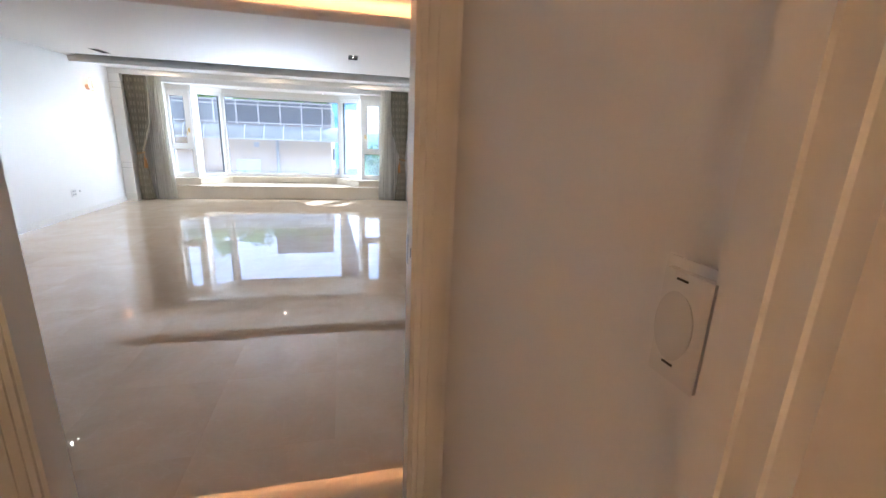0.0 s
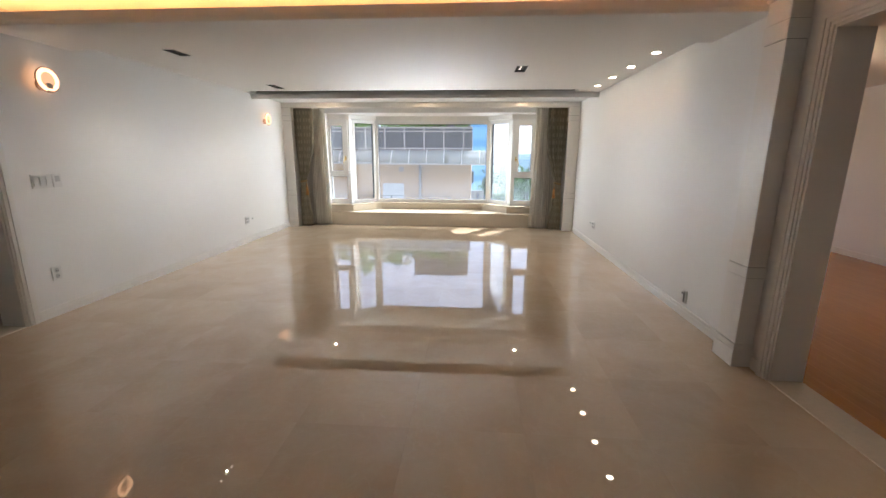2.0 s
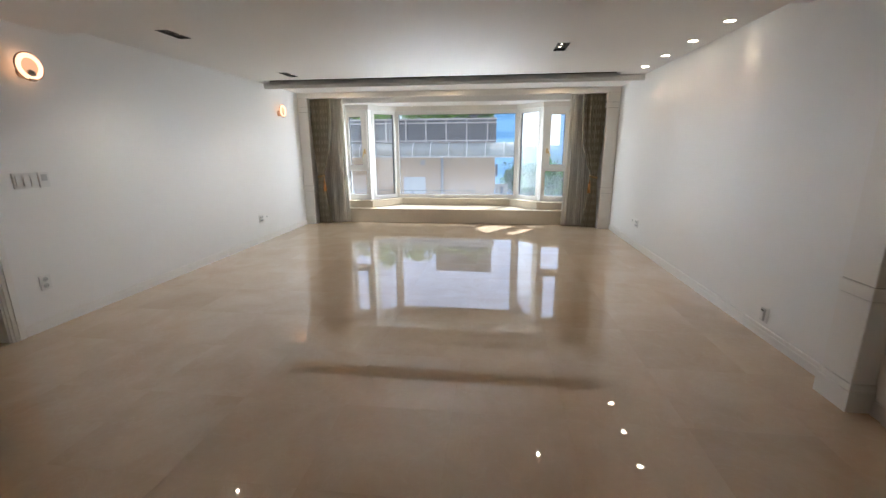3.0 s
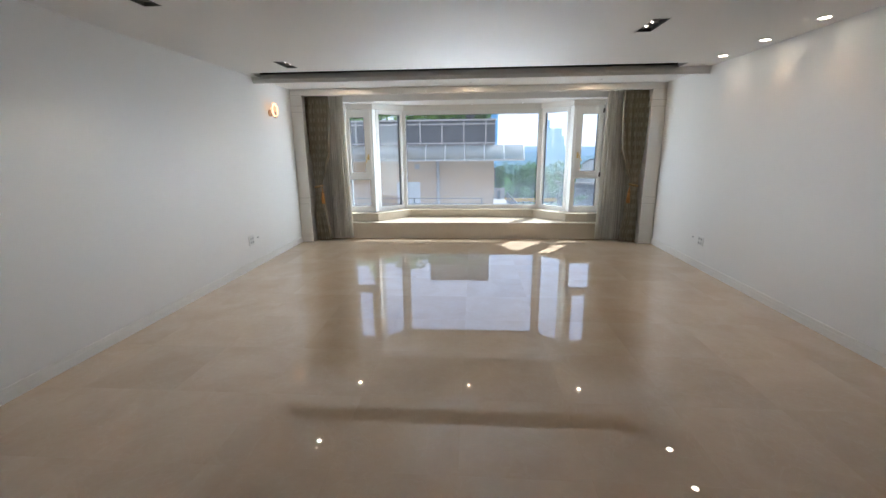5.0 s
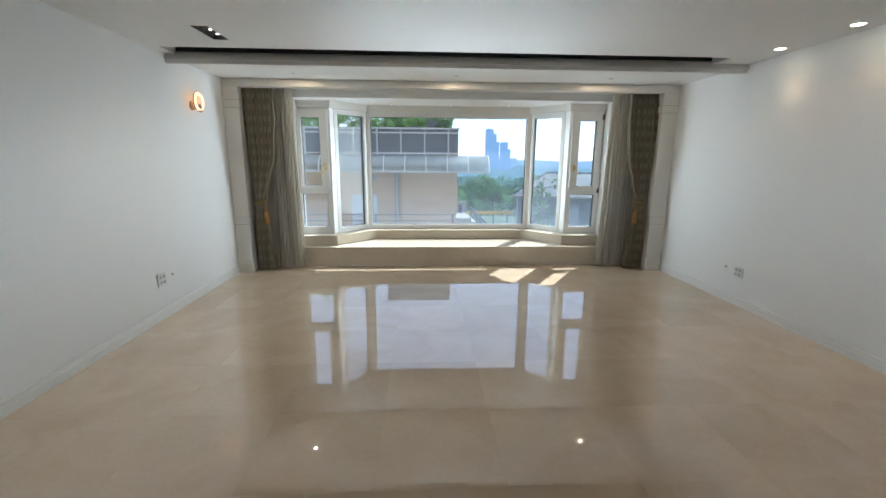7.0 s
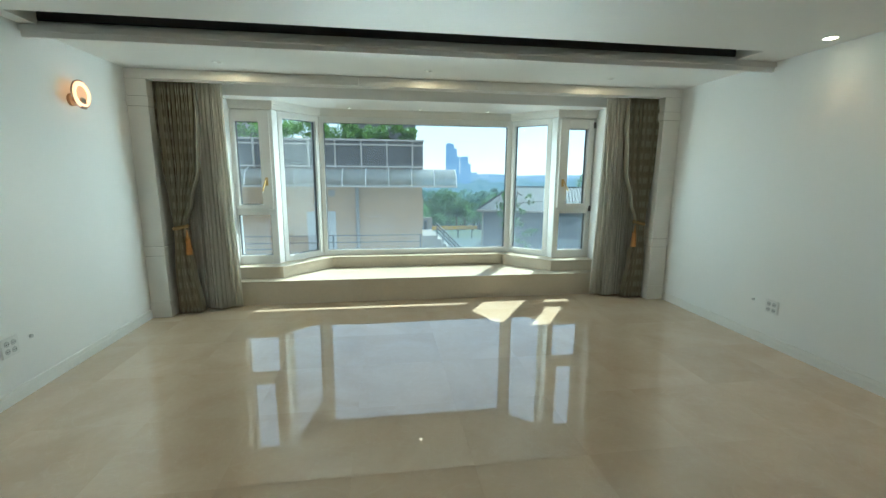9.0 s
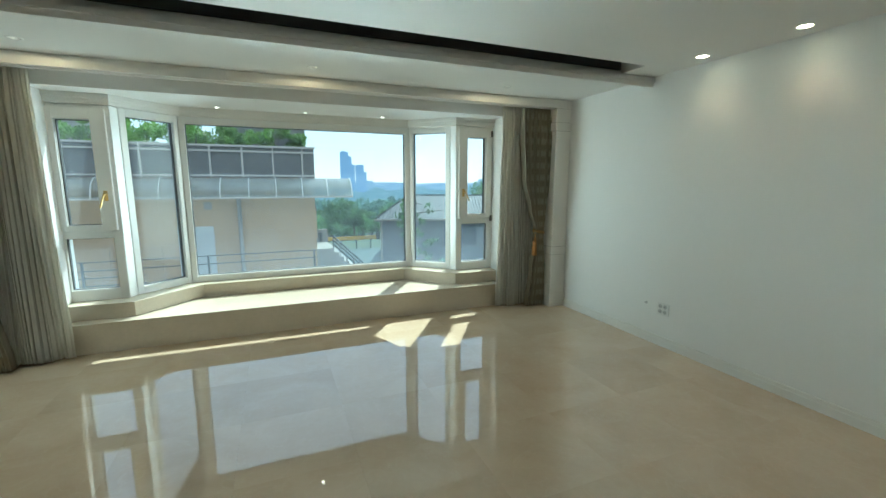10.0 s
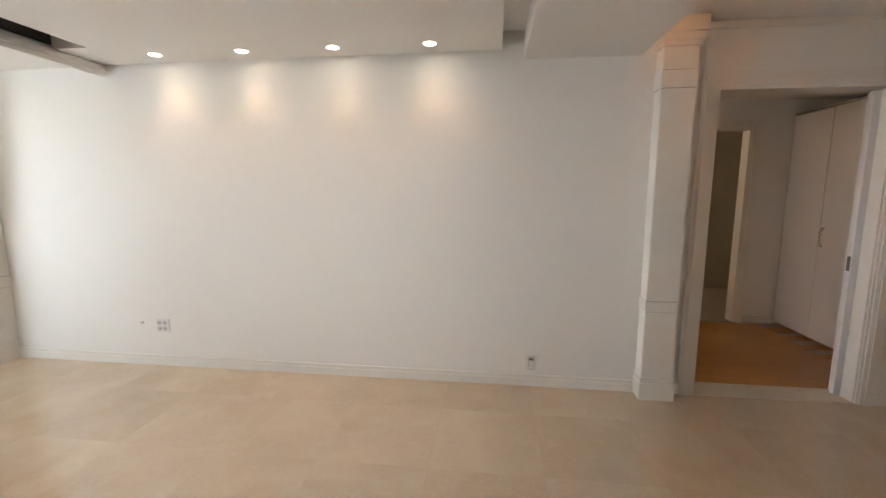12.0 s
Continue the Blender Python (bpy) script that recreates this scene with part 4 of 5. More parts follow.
def curtain(s, label):
    c = 0.072
    X = lambda o: c + s * o
    t = thing("window_curtain", X(2.4), 9.58, 0.0, label, "curtain", "window curtains")
    sheet("patterned_drape", M_DRAPE, t, [(2.30, X(2.605), X(2.235)), (2.0, X(2.60), X(2.225)), (1.5, X(2.585), X(2.255)), (1.15, X(2.56), X(2.35)), (0.93, X(2.545), X(2.43)), (0.84, X(2.545), X(2.425)), (0.45, X(2.57), X(2.39)), (0.015, X(2.575), X(2.34))],
          13, 0.050, 9.545, 1.9, "brown checked drape, tied back", 11 + s)
    sheet("striped_lining", M_LINER, t, [(2.30, X(2.42), X(2.13)), (1.4, X(2.42), X(2.125)), (0.02, X(2.43), X(2.12))], 10, 0.045, 9.640, 1.2, "grey striped inner curtain", 31 + s)
    sheet("sheer", M_SHEER, t, [(2.30, X(2.19), X(2.03)), (1.2, X(2.17), X(2.015)), (0.02, X(2.15), X(1.985))], 5, 0.034, 9.655, 0.5, "cream sheer edge", 51 + s)
    bm = bmesh.new()
    ring(bm, 0.06, 0.011, Matrix.Translation((X(2.488), 9.545, 0.895)) @ pose(0, 0, 0, 0, s * 12, 0) @ Matrix.Diagonal((1.15, 0.85, 1.6, 1)), 28, 8)
    part("tieback", bm, M_ROPE, t, "gold rope tieback", smooth=True)
    bm = bmesh.new()
    cyl(bm, 0.016, 0.006, 0.10, Matrix.Translation((X(2.425), 9.515, 0.82)), 12)
    cyl(bm, 0.030, 0.020, 0.16, Matrix.Translation((X(2.42), 9.515, 0.70)), 16)
    ring(bm, 0.019, 0.006, Matrix.Translation((X(2.42), 9.515, 0.78)), 16, 6)
    part("tassel", bm, M_TASSEL, t, "ochre tassel", smooth=True)
    bm = bmesh.new(); box(bm, min(X(2.0), X(2.6)), max(X(2.0), X(2.6)), 9.53, 9.67, 2.30, 2.33)
    part("track", bm, M_TRIM, t)
    return t


curtain(-1, "brown checked drape tied back over a striped curtain, in shade")
curtain(1, "brown checked drape tied back over a striped curtain, in daylight")
struct("curtain_recess_top", M_CEIL, [(-2.54, 2.67, 9.47, YW, 2.332, 2.3715)], "white top of the curtain recess", "ceiling")

# ---- bedroom, bathroom, west room seen through doors ----
struct("bedroom_walls", M_WALL, [(6.45, 6.6, 2.0, 9.6, 0, 2.5), (3.07, 4.3, 9.45, 9.6, 0, 2.5), (5.8, 6.45, 9.45, 9.6, 0, 2.5), (4.3, 5.8, 9.45, 9.6, 0, 0.9), (4.3, 5.8, 9.45, 9.6, 2.1, 2.5),
                                 (4.70, 4.82, 1.66, 2.73, 0, 2.5), (4.70, 4.82, 3.5, 4.84, 0, 2.5), (4.70, 4.82, 2.73, 3.5, 2.07, 2.5), (4.82, 6.45, 4.72, 4.84, 0, 2.5), (3.07, 6.6, 1.64, 1.66, 0, 2.5)],
       "white bedroom and bathroom walls", "wall")
struct("bedroom_ceiling", M_CEIL, [(3.07, 6.6, 1.64, 9.6, 2.37, 2.5)], "white bedroom ceiling", "ceiling")
struct("bathroom_floor", M_BATH, [(4.70, 6.45, 1.66, 4.72, -0.1, 0.004)], "grey tiled bathroom floor", "floor")
struct("bathroom_lining", M_BATH, [(6.40, 6.449, 1.66, 4.72, 0.004, 2.37), (4.82, 6.40, 4.68, 4.719, 0.004, 2.37)], "grey tiled bathroom walls", "wall")
casing("door_5_casing", "x", 4.70, -1, 2.73, 3.5, 2.07, "white casing round the bathroom door")
struct("baseboard_bedroom", M_TRIM, [(6.436, 6.45, 4.84, 9.45, 0, 0.085), (4.686, 4.70, 2.32, 2.62, 0, 0.085)], "low white skirting board", "skirting")
# shower on the bathroom wall
sh = thing("shower_set", 6.36, 3.3, 1.0, "chrome shower set on the bathroom wall", "shower")
bm = bmesh.new(); cyl(bm, 0.012, 0.012, 0.95, Matrix.Translation((6.36, 3.05, 1.55)), 12); part("riser_rail", bm, M_STEEL, sh, smooth=True)
bm = bmesh.new(); cyl(bm, 0.05, 0.03, 0.03, Matrix.Translation((6.30, 3.05, 1.98)) @ pose(0, 0, 0, 0, 60, 0), 20); part("shower_head", bm, M_STEEL, sh)
bm = bmesh.new(); cyl(bm, 0.022, 0.022, 0.26, Matrix.Translation((6.36, 3.05, 0.98)) @ pose(0, 0, 0, 90), 14); part("mixer", bm, M_STEEL, sh)


def wardrobe(x0, x1, handle):
    t = thing("wardrobe", (x0 + x1) / 2, 2.0, 0.0, "tall white built-in wardrobe door with a bow handle", "wardrobe", "built-in wardrobes")
    boxes("body", M_WARD, [(x0 + 0.002, x1 - 0.002, 1.668, 2.290, 0.06, 2.205)], t)
    boxes("plinth", M_DARKB, [(x0 + 0.002, x1 - 0.002, 1.70, 2.27, 0.006, 0.06)], t, "dark recessed plinth")
    d = boxes("door", M_WARD, [(x0 + 0.003, x1 - 0.003, 2.292, 2.312, 0.035, 2.20)], t, bevel=0.002)
    boxes("top_rail", M_STEEL, [(x0 + 0.002, x1 - 0.002, 2.286, 2.316, 2.206, 2.222)], t, "thin aluminium top rail")
    if handle is None:
        return t
    bm = bmesh.new()
    hx = x0 + handle
    for i in range(9):
        a = math.pi * i / 8
        cyl(bm, 0.006, 0.006, 0.03, Matrix.Translation((hx, 2.313 + 0.03 * math.sin(a), 1.014 - 0.085 * math.cos(a))) @ pose(0, 0, 0, 90 * math.cos(a), 0, 0), 8)
    part("handle", bm, M_STEEL, d, "bowed steel handle", smooth=True)
    return t


for a, b, h in ((3.10, 3.645, None), (3.645, 4.185, 0.494), (4.185, 4.695, None)):
    wardrobe(a, b, h)
struct("west_room", M_WALL, [(-5.3, -5.2, 1.6, 5.6, 0, 2.5), (-5.2, XL - 0.2, 5.5, 5.6, 0, 2.5), (-5.2, XL - 0.2, 1.6, 1.7, 0, 2.5)], "plain walls of a dim side room", "wall")
struct("west_room_floor", M_SILL, [(-5.3, XL - 0.2, 1.6, 5.6, -0.1, 0.0)], "beige stone floor of the side room", "floor")
struct("west_room_ceiling", M_CEIL, [(-5.3, XL - 0.2, 1.6, 5.6, 2.4, 2.5)], "white ceiling of the side room", "ceiling")

# ---- outside ----
M_STONE = mat("facade_beige_stone", (0.52, 0.36, 0.22), 0.7, 0.10, 0.9, 30, 0.2, rnd=0.05)
M_FGREY = mat("parapet_grey_panel", (0.16, 0.15, 0.145), 0.5, 0.25, 1.6, 25, 0.1, rnd=0.08)
M_FRAMEW = mat("parapet_pale_frame", (0.56, 0.51, 0.45), 0.5, 0.08)
M_POLY = glass_mat("canopy_polycarbonate", 0.42, 9.0, (0.86, 0.88, 0.87), (0.92, 0.94, 0.92))
M_RIB = mat("canopy_white_rib", (0.80, 0.80, 0.78), 0.35)
M_PIPE = mat("grey_downpipe", (0.33, 0.30, 0.27), 0.5)
M_RAIL = mat("dark_railing_paint", (0.06, 0.065, 0.07), 0.45)
M_CONC = mat("pale_concrete", (0.33, 0.31, 0.28), 0.8, 0.12, 1.2, 40, 0.2)
M_METALROOF = mat("standing_seam_roof", (0.06, 0.068, 0.085), 0.6, 0.12, 1.0, 40, 0.05, spec=0.3)
M_HOUSE = mat("house_grey_render", (0.17, 0.18, 0.20), 0.8, 0.08, 0.8, 40, 0.2)
M_LEAF = mat("leaf_green", (0.22, 0.37, 0.08), 0.45, 0.6, 5.0, 14, 0, rnd=0.3, sub=0.3)
# Forest greens paled for haze; the far copy is bluer still.
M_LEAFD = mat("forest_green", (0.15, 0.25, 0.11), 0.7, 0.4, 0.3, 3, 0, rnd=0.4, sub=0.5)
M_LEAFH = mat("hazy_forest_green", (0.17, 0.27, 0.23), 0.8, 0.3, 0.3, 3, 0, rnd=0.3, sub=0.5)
M_LEAFT = mat("young_leaf_green", (0.085, 0.17, 0.05), 0.45, 0.4, 6, 20, 0, sub=0.4)
M_BARK = mat("bark_brown", (0.10, 0.075, 0.05), 0.85, 0.2, 8, 60, 0.4)
M_GROUND = mat("ground_grass_earth", (0.06, 0.09, 0.045), 0.9, 0.3, 0.06, 3, 0.2)
M_YELLOW = mat("yellow_barrier", (0.72, 0.42, 0.04), 0.6)
# Far land and buildings give off the blue of haze as their own colour.
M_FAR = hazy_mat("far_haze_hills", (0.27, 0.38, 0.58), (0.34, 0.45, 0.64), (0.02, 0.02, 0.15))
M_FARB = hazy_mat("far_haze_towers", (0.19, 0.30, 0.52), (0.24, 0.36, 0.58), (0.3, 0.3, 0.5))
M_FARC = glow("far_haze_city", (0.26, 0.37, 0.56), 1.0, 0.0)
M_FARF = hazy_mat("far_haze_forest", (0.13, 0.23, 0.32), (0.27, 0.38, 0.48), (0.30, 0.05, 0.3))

# ground: terrace level, a drop, then flat land to the horizon
bm = bmesh.new()
ys = [9.95, 16.0, 40.0, 55.0, 110.0, 400.0, 3000.0]
zz = [-3.0, -3.0, -3.2, -6.0, -15.0, -16.0, -16.0]
xs = [-3000, -200, -40, -12, 0, 12, 40, 200, 3000]
gv = [[bm.verts.new((x, y, z)) for x in xs] for y, z in zip([-400.0, 0.0] + ys, [-3.0, -3.0] + zz)]
for a, b in zip(gv, gv[1:]):
    for i in range(len(xs) - 1):
        bm.faces.new((a[i], a[i + 1], b[i + 1], b[i]))
tagged(part("ground", bm, M_GROUND), "green sloping ground falling away to flat land", "ground", "", "structure")
struct("terrace", M_CONC, [(-9, 6, 9.9, 13.2, -2.9, -0.30)], "pale concrete terrace outside the window", "terrace")
struct("court_paving", mat("grey_court_paving", (0.24, 0.25, 0.25), 0.8, 0.1), [(-16, 0.9, 13.2, 18.6, -3.1, -2.97), (0.9, 4.9, 13.2, 27.5, -3.1, -2.97)], "grey paved court between the houses", "pavement")
struct("far_court", mat("dark_green_court", (0.045, 0.085, 0.085), 0.7, 0.15, 0.5), [(0.9, 20, 27.5, 33.9, -3.4, -2.96), (4.9, 20, 22.0, 27.5, -3.4, -2.96)], "dark green court behind the houses", "pavement")
struct("foundation_wall", M_CONC, [(-6, 7, 1.0, 9.9, -3.2, -0.225)], "plain basement wall of the house", "wall")

# railing on the terrace edge
rl = thing("terrace_railing", -3.0, 13.0, -0.30, "thin dark metal railing on the terrace edge", "railing")
for k, z in enumerate((0.30, 0.17, 0.06, -0.06)):
    bm = bmesh.new(); box(bm, -8.0, 0.35 if k < 2 else -2.2, 12.993, 13.007, z - 0.007, z + 0.007); part("rail", bm, M_RAIL, rl)
for i in range(6):
    x = -7.9 + i * 1.64
    bm = bmesh.new(); box(bm, x - 0.015, x + 0.015, 12.985, 13.015, -0.30, 0.31); part("post", bm, M_RAIL, rl)

# neighbouring building
FY, FX = 18.6, 0.88
nb = thing("neighbour_building", -7.0, 23.0, -3.0, "beige stone building with a grey parapet and glazed canopy", "building")
boxes("wall", M_STONE, [(-16, FX - 0.03, FY + 0.03, 28, -3.2, 1.62)], nb)
boxes("upper_storey", mat("upper_grey_wall", (0.20, 0.19, 0.19), 0.7, 0.1), [(-1.75, FX - 0.1, 20.4, 27, 1.62, 4.15), (-16, -6.5, 20.4, 27, 1.62, 4.4)], nb, "dark grey upper storey")
for z0 in (-2.9, -2.0, -1.1, -0.2, 0.7):
    for i in range(14):
        a = FX - 1.18 * (i + 1) - (0.5 if int(z0 * 10) % 2 else 0)
        bm = bmesh.new(); box(bm, max(a, -16) + 0.004, min(a + 1.18, FX) - 0.004, FY, FY + 0.03, z0 + 0.004, min(z0 + 0.9, 1.62) - 0.004)
        part("stone_panel", bm, M_STONE, nb)
bp = boxes("parapet", M_FGREY, [(-16, FX, FY + 0.06, FY + 0.16, 1.62, 2.47)], nb, "grey parapet panels in pale frames")
boxes("coping", M_FRAMEW, [(-16, FX + 0.03, FY - 0.03, FY + 0.2, 2.47, 2.52)], nb, "pale stone coping")
boxes("parapet_side", M_FGREY, [(FX - 0.1, FX, FY + 0.16, 27, 1.62, 2.47)], nb)
for z in (1.66, 2.33):
    boxes("frame_rail", M_FRAMEW, [(-16, FX, FY - 0.005, FY + 0.06, z, z + 0.045)], nb)
for i in range(20):
    x = 0.54 - 0.80 * i
    bm = bmesh.new(); box(bm, x - 0.022, x + 0.022, FY - 0.02, FY + 0.06, 1.62, 2.47); part("frame_post", bm, M_FRAMEW, nb)
boxes("door", mat("pale_grey_door", (0.55, 0.55, 0.54), 0.5), [(-2.78, -1.90, FY - 0.02, FY + 0.0, -1.8, 0.28)], nb, "pale grey service door")
boxes("vent", M_PIPE, [(-2.1, -1.9, FY - 0.01, FY, 0.75, 0.95)], nb)
bm = bmesh.new(); cyl(bm, 0.055, 0.055, 4.2, Matrix.Translation((-1.215, FY - 0.09, -1.0)), 14); part("downpipe", bm, M_PIPE, nb, smooth=True)
cp = thing("glazed_canopy", -5.0, 18.2, 1.1, "curved translucent polycarbonate canopy with pale ribs", "canopy")


def arc(t0, rad=0.52):
    return (FY - rad * math.sin(t0), 1.08 + rad * math.cos(t0))


bm = bmesh.new()
na = 8
xa = [-16.0, 1.90]
rows_ = [[bm.verts.new((x, *arc(math.pi / 2 * k / na))) for x in xa] for k in range(na + 1)]
for a, b in zip(rows_, rows_[1:]):
    bm.faces.new((a[0], a[1], b[1], b[0]))
gl = part("glazing", bm, M_POLY, cp, "translucent curved sheet", smooth=True)
md = gl.modifiers.new("thickness", "SOLIDIFY"); md.thickness = 0.01
for i in range(26):
    x = 1.88 - 0.70 * i
    bm = bmesh.new()
    for k in range(na):
        (y0, z0), (y1, z1) = arc(math.pi / 2 * k / na, 0.535), arc(math.pi / 2 * (k + 1) / na, 0.535)
        cyl(bm, 0.016, 0.016, math.hypot(y1 - y0, z1 - z0) * 1.1, Matrix.Translation((x, (y0 + y1) / 2, (z0 + z1) / 2)) @ pose(0, 0, 0, 90 + math.degrees(math.atan2(z1 - z0, y1 - y0)) , 0, 0), 6)
    part("rib", bm, M_RIB, cp, smooth=True)
boxes("edge_bar", M_FRAMEW, [(-16, 1.9, FY - 0.55, FY - 0.52, 1.05, 1.10)], cp)
bm = bmesh.new(); box(bm, FX - 0.1, 1.9, FY - 0.03, FY + 0.02, 1.52, 1.60); part("back_bar", bm, M_FRAMEW, cp)

# outdoor stair with railing at the building's corner
st = thing("outdoor_stair", 1.6, 19.8, -3.0, "pale concrete outdoor stair with a dark railing", "stair")
boxes("landing", M_CONC, [(FX + 0.005, 1.42, 19.2, 21.5, -3.1, -0.62)], st)
boxes("landing_wall", M_CONC, [(FX + 0.005, 1.45, 21.0, 21.12, -0.62, -0.18)], st)
for i in range(9):
    boxes("stair_tread", M_CONC, [(1.42 + 0.16 * i, 1.58 + 0.16 * i, 19.2, 21.5, -3.1, -0.76 - 0.16 * i)], st)
for k in range(3):
    bm = bmesh.new()
    a, b = Vector((1.40, 19.25, -0.2 - 0.13 * k)), Vector((2.75, 19.25, -1.55 - 0.13 * k))
    d = b - a
    cyl(bm, 0.03, 0.03, d.length, Matrix.Translation((a + b) / 2) @ d.to_track_quat("Z", "Y").to_matrix().to_4x4(), 8); part("rail", bm, M_RAIL, st, smooth=True)
for i in range(7):
    x = 1.42 + 0.21 * i
    bm = bmesh.new(); box(bm, x - 0.016, x + 0.016, 19.23, 19.27, -0.76 - 0.21 * i, -0.2 - 0.21 * i); part("post", bm, M_RAIL, st)
boxes("wall_box", M_RAIL, [(FX + 0.004, FX + 0.09, 19.6, 19.9, 0.25, 0.75)], nb, "dark box at the wall corner")
boxes("meter_box", M_RAIL, [(1.12, 1.25, 20.9, 21.0, -0.62, -0.28)], st, "dark narrow box at the landing wall")

# house with the ribbed metal roof
hs = thing("metal_roof_house", 9.5, 30.5, -3.2, "low grey house with a ribbed metal hip roof", "house")
boxes("wall", M_HOUSE, [(5.05, 14.6, 27.9, 34.0, -3.3, -0.55)], hs)
bm = bmesh.new()
ev = [(4.75, 27.55, -0.42), (15.0, 27.55, -0.42), (15.0, 34.4, -0.42), (4.75, 34.4, -0.42)]
rd = [(6.35, 30.9, 0.74), (12.0, 30.9, 0.74)]
E = [bm.verts.new(p) for p in ev]; R = [bm.verts.new(p) for p in rd]; B = [bm.verts.new((x, y, z - 0.14)) for x, y, z in ev]
for f in ((E[0], E[1], R[1], R[0]), (E[1], E[2], R[1]), (E[2], E[3], R[0], R[1]), (E[3], E[0], R[0]), B[::-1], (E[0], B[0], B[1], E[1]), (E[1], B[1], B[2], E[2]), (E[2], B[2], B[3], E[3]), (E[3], B[3], B[0], E[0])):
    bm.faces.new(f)
part("roof", bm, M_METALROOF, hs, "ribbed grey metal roof")
M_SEAM = mat("roof_seam_metal", (0.025, 0.028, 0.034), 0.6, spec=0.2)


def seam(a, b):
    d = Vector(b) - Vector(a)
    bm = bmesh.new(); box(bm, -0.014, 0.014, -0.025, 0.04, -d.length / 2, d.length / 2, at=Matrix.Translation((Vector(a) + Vector(b)) / 2) @ d.to_track_quat("Z", "Y").to_matrix().to_4x4())
    part("roof_seam", bm, M_SEAM, hs)


for i in range(1, 60):
    x = 4.75 + 10.25 * i / 60
    f = (x - 4.75) / 1.6 if x < 6.35 else ((15.0 - x) / 3.0 if x > 12 else 1.0)
    f = max(0.02, min(1, f))
    seam((x, 27.55, -0.40), (x, 27.55 + 3.35 * f, -0.40 + 1.16 * f))
for i in range(1, 40):
    y = 27.55 + 6.85 * i / 40
    f = (y - 27.55) / 3.35 if y < 30.9 else (34.4 - y) / 3.5
    seam((4.75, y, -0.40), (4.75 + 1.6 * f, y, -0.40 + 1.16 * f))
seam((4.75, 27.55, -0.38), (6.35, 30.9, 0.77)); seam((6.35, 30.9, 0.77), (12.0, 30.9, 0.77))
boxes("gutter", M_PIPE, [(4.68, 15.05, 27.45, 27.55, -0.52, -0.42)], hs)
bm = bmesh.new(); cyl(bm, 0.05, 0.05, 2.8, Matrix.Translation((5.0, 27.8, -1.9)), 10); part("downpipe", bm, M_PIPE, hs)
boxes("window", mat("dark_house_window", (0.08, 0.09, 0.11), 0.2), [(8.4, 10.2, 27.87, 27.9, -1.9, -0.8)], hs)
hs.matrix_world = Matrix.Translation((4.75, 27.55, 0)) @ Matrix.Rotation(radians(-20), 4, "Z") @ Matrix.Translation((-4.75, -27.55, 0)) @ Matrix.Translation(hs.location)

# yellow barrier and far court
yb = thing("yellow_barrier", 4.4, 34.0, -2.9, "low yellow barrier along the court edge", "barrier")
boxes("board", M_YELLOW, [(0.6, 6.2, 34.0, 34.08, -2.35, -2.1)], yb)
for i in range(6):
    boxes("post", M_RAIL, [(0.8 + i, 0.88 + i, 34.08, 34.16, -3.2, -2.1)], yb)


# ---- plants ----
def leaves(bm, n, centre, rad, size, rng, squash=0.8):
    """Many small bent leaves, thicker towards the outside of an uneven clump."""
    for _ in range(n):
        v = Vector((rng.gauss(0, 1), rng.gauss(0, 1), rng.gauss(0, 1))); v.normalize()
        r = rad * (0.45 + 0.6 * rng.random() ** 0.6)
        p = Vector(centre) + Vector((v.x * r, v.y * r, v.z * r * squash))
        q = Euler((rng.uniform(0, 6.3), rng.uniform(0, 6.3), rng.uniform(0, 6.3))).to_matrix()
        s = size * rng.uniform(0.6, 1.3)
        a = [bm.verts.new(p + q @ Vector(c) * s) for c in ((-0.5, 0, 0), (0, -0.28, 0.06), (0.5, 0, 0), (0, 0.28, 0.06))]
        bm.faces.new(a)


def shrub(x, y, z, w, h, n, size, seed, material, label, name="shrub", group="planter shrubs"):
    rng = random.Random(seed)
    t = thing(name, x, y, z, label, "shrub", group)
    bm = bmesh.new()
    for i in range(5):
        a = rng.uniform(0, 6.28)
        e = Vector((x + math.cos(a) * w * 0.35, y + math.sin(a) * w * 0.3, z + h * 0.6))
        d = e - Vector((x, y, z))
        cyl(bm, 0.018, 0.008, d.length, Matrix.Translation((e + Vector((x, y, z))) / 2) @ d.to_track_quat("Z", "Y").to_matrix().to_4x4(), 6)
    part("stem", bm, M_BARK, t)
    bm = bmesh.new()
    for i in range(9):
        c = (x + rng.uniform(-0.42, 0.42) * w, y + rng.uniform(-0.3, 0.3) * w, z + h * rng.uniform(0.3, 0.8))
        leaves(bm, n // 9, c, w * rng.uniform(0.16, 0.30), size, rng)
    part("foliage", bm, material, t)
    return t


for i in range(22):
    rg = random.Random(40 + i)
    shrub(0.50 - i * 0.55 + rg.uniform(-0.15, 0.15), 19.15 + rg.uniform(-0.1, 0.5), 2.35, rg.uniform(0.6, 1.0), rg.uniform(0.55, 1.15), 850, 0.095, 60 + i, M_LEAF, "bushy green shrub growing over the parapet")
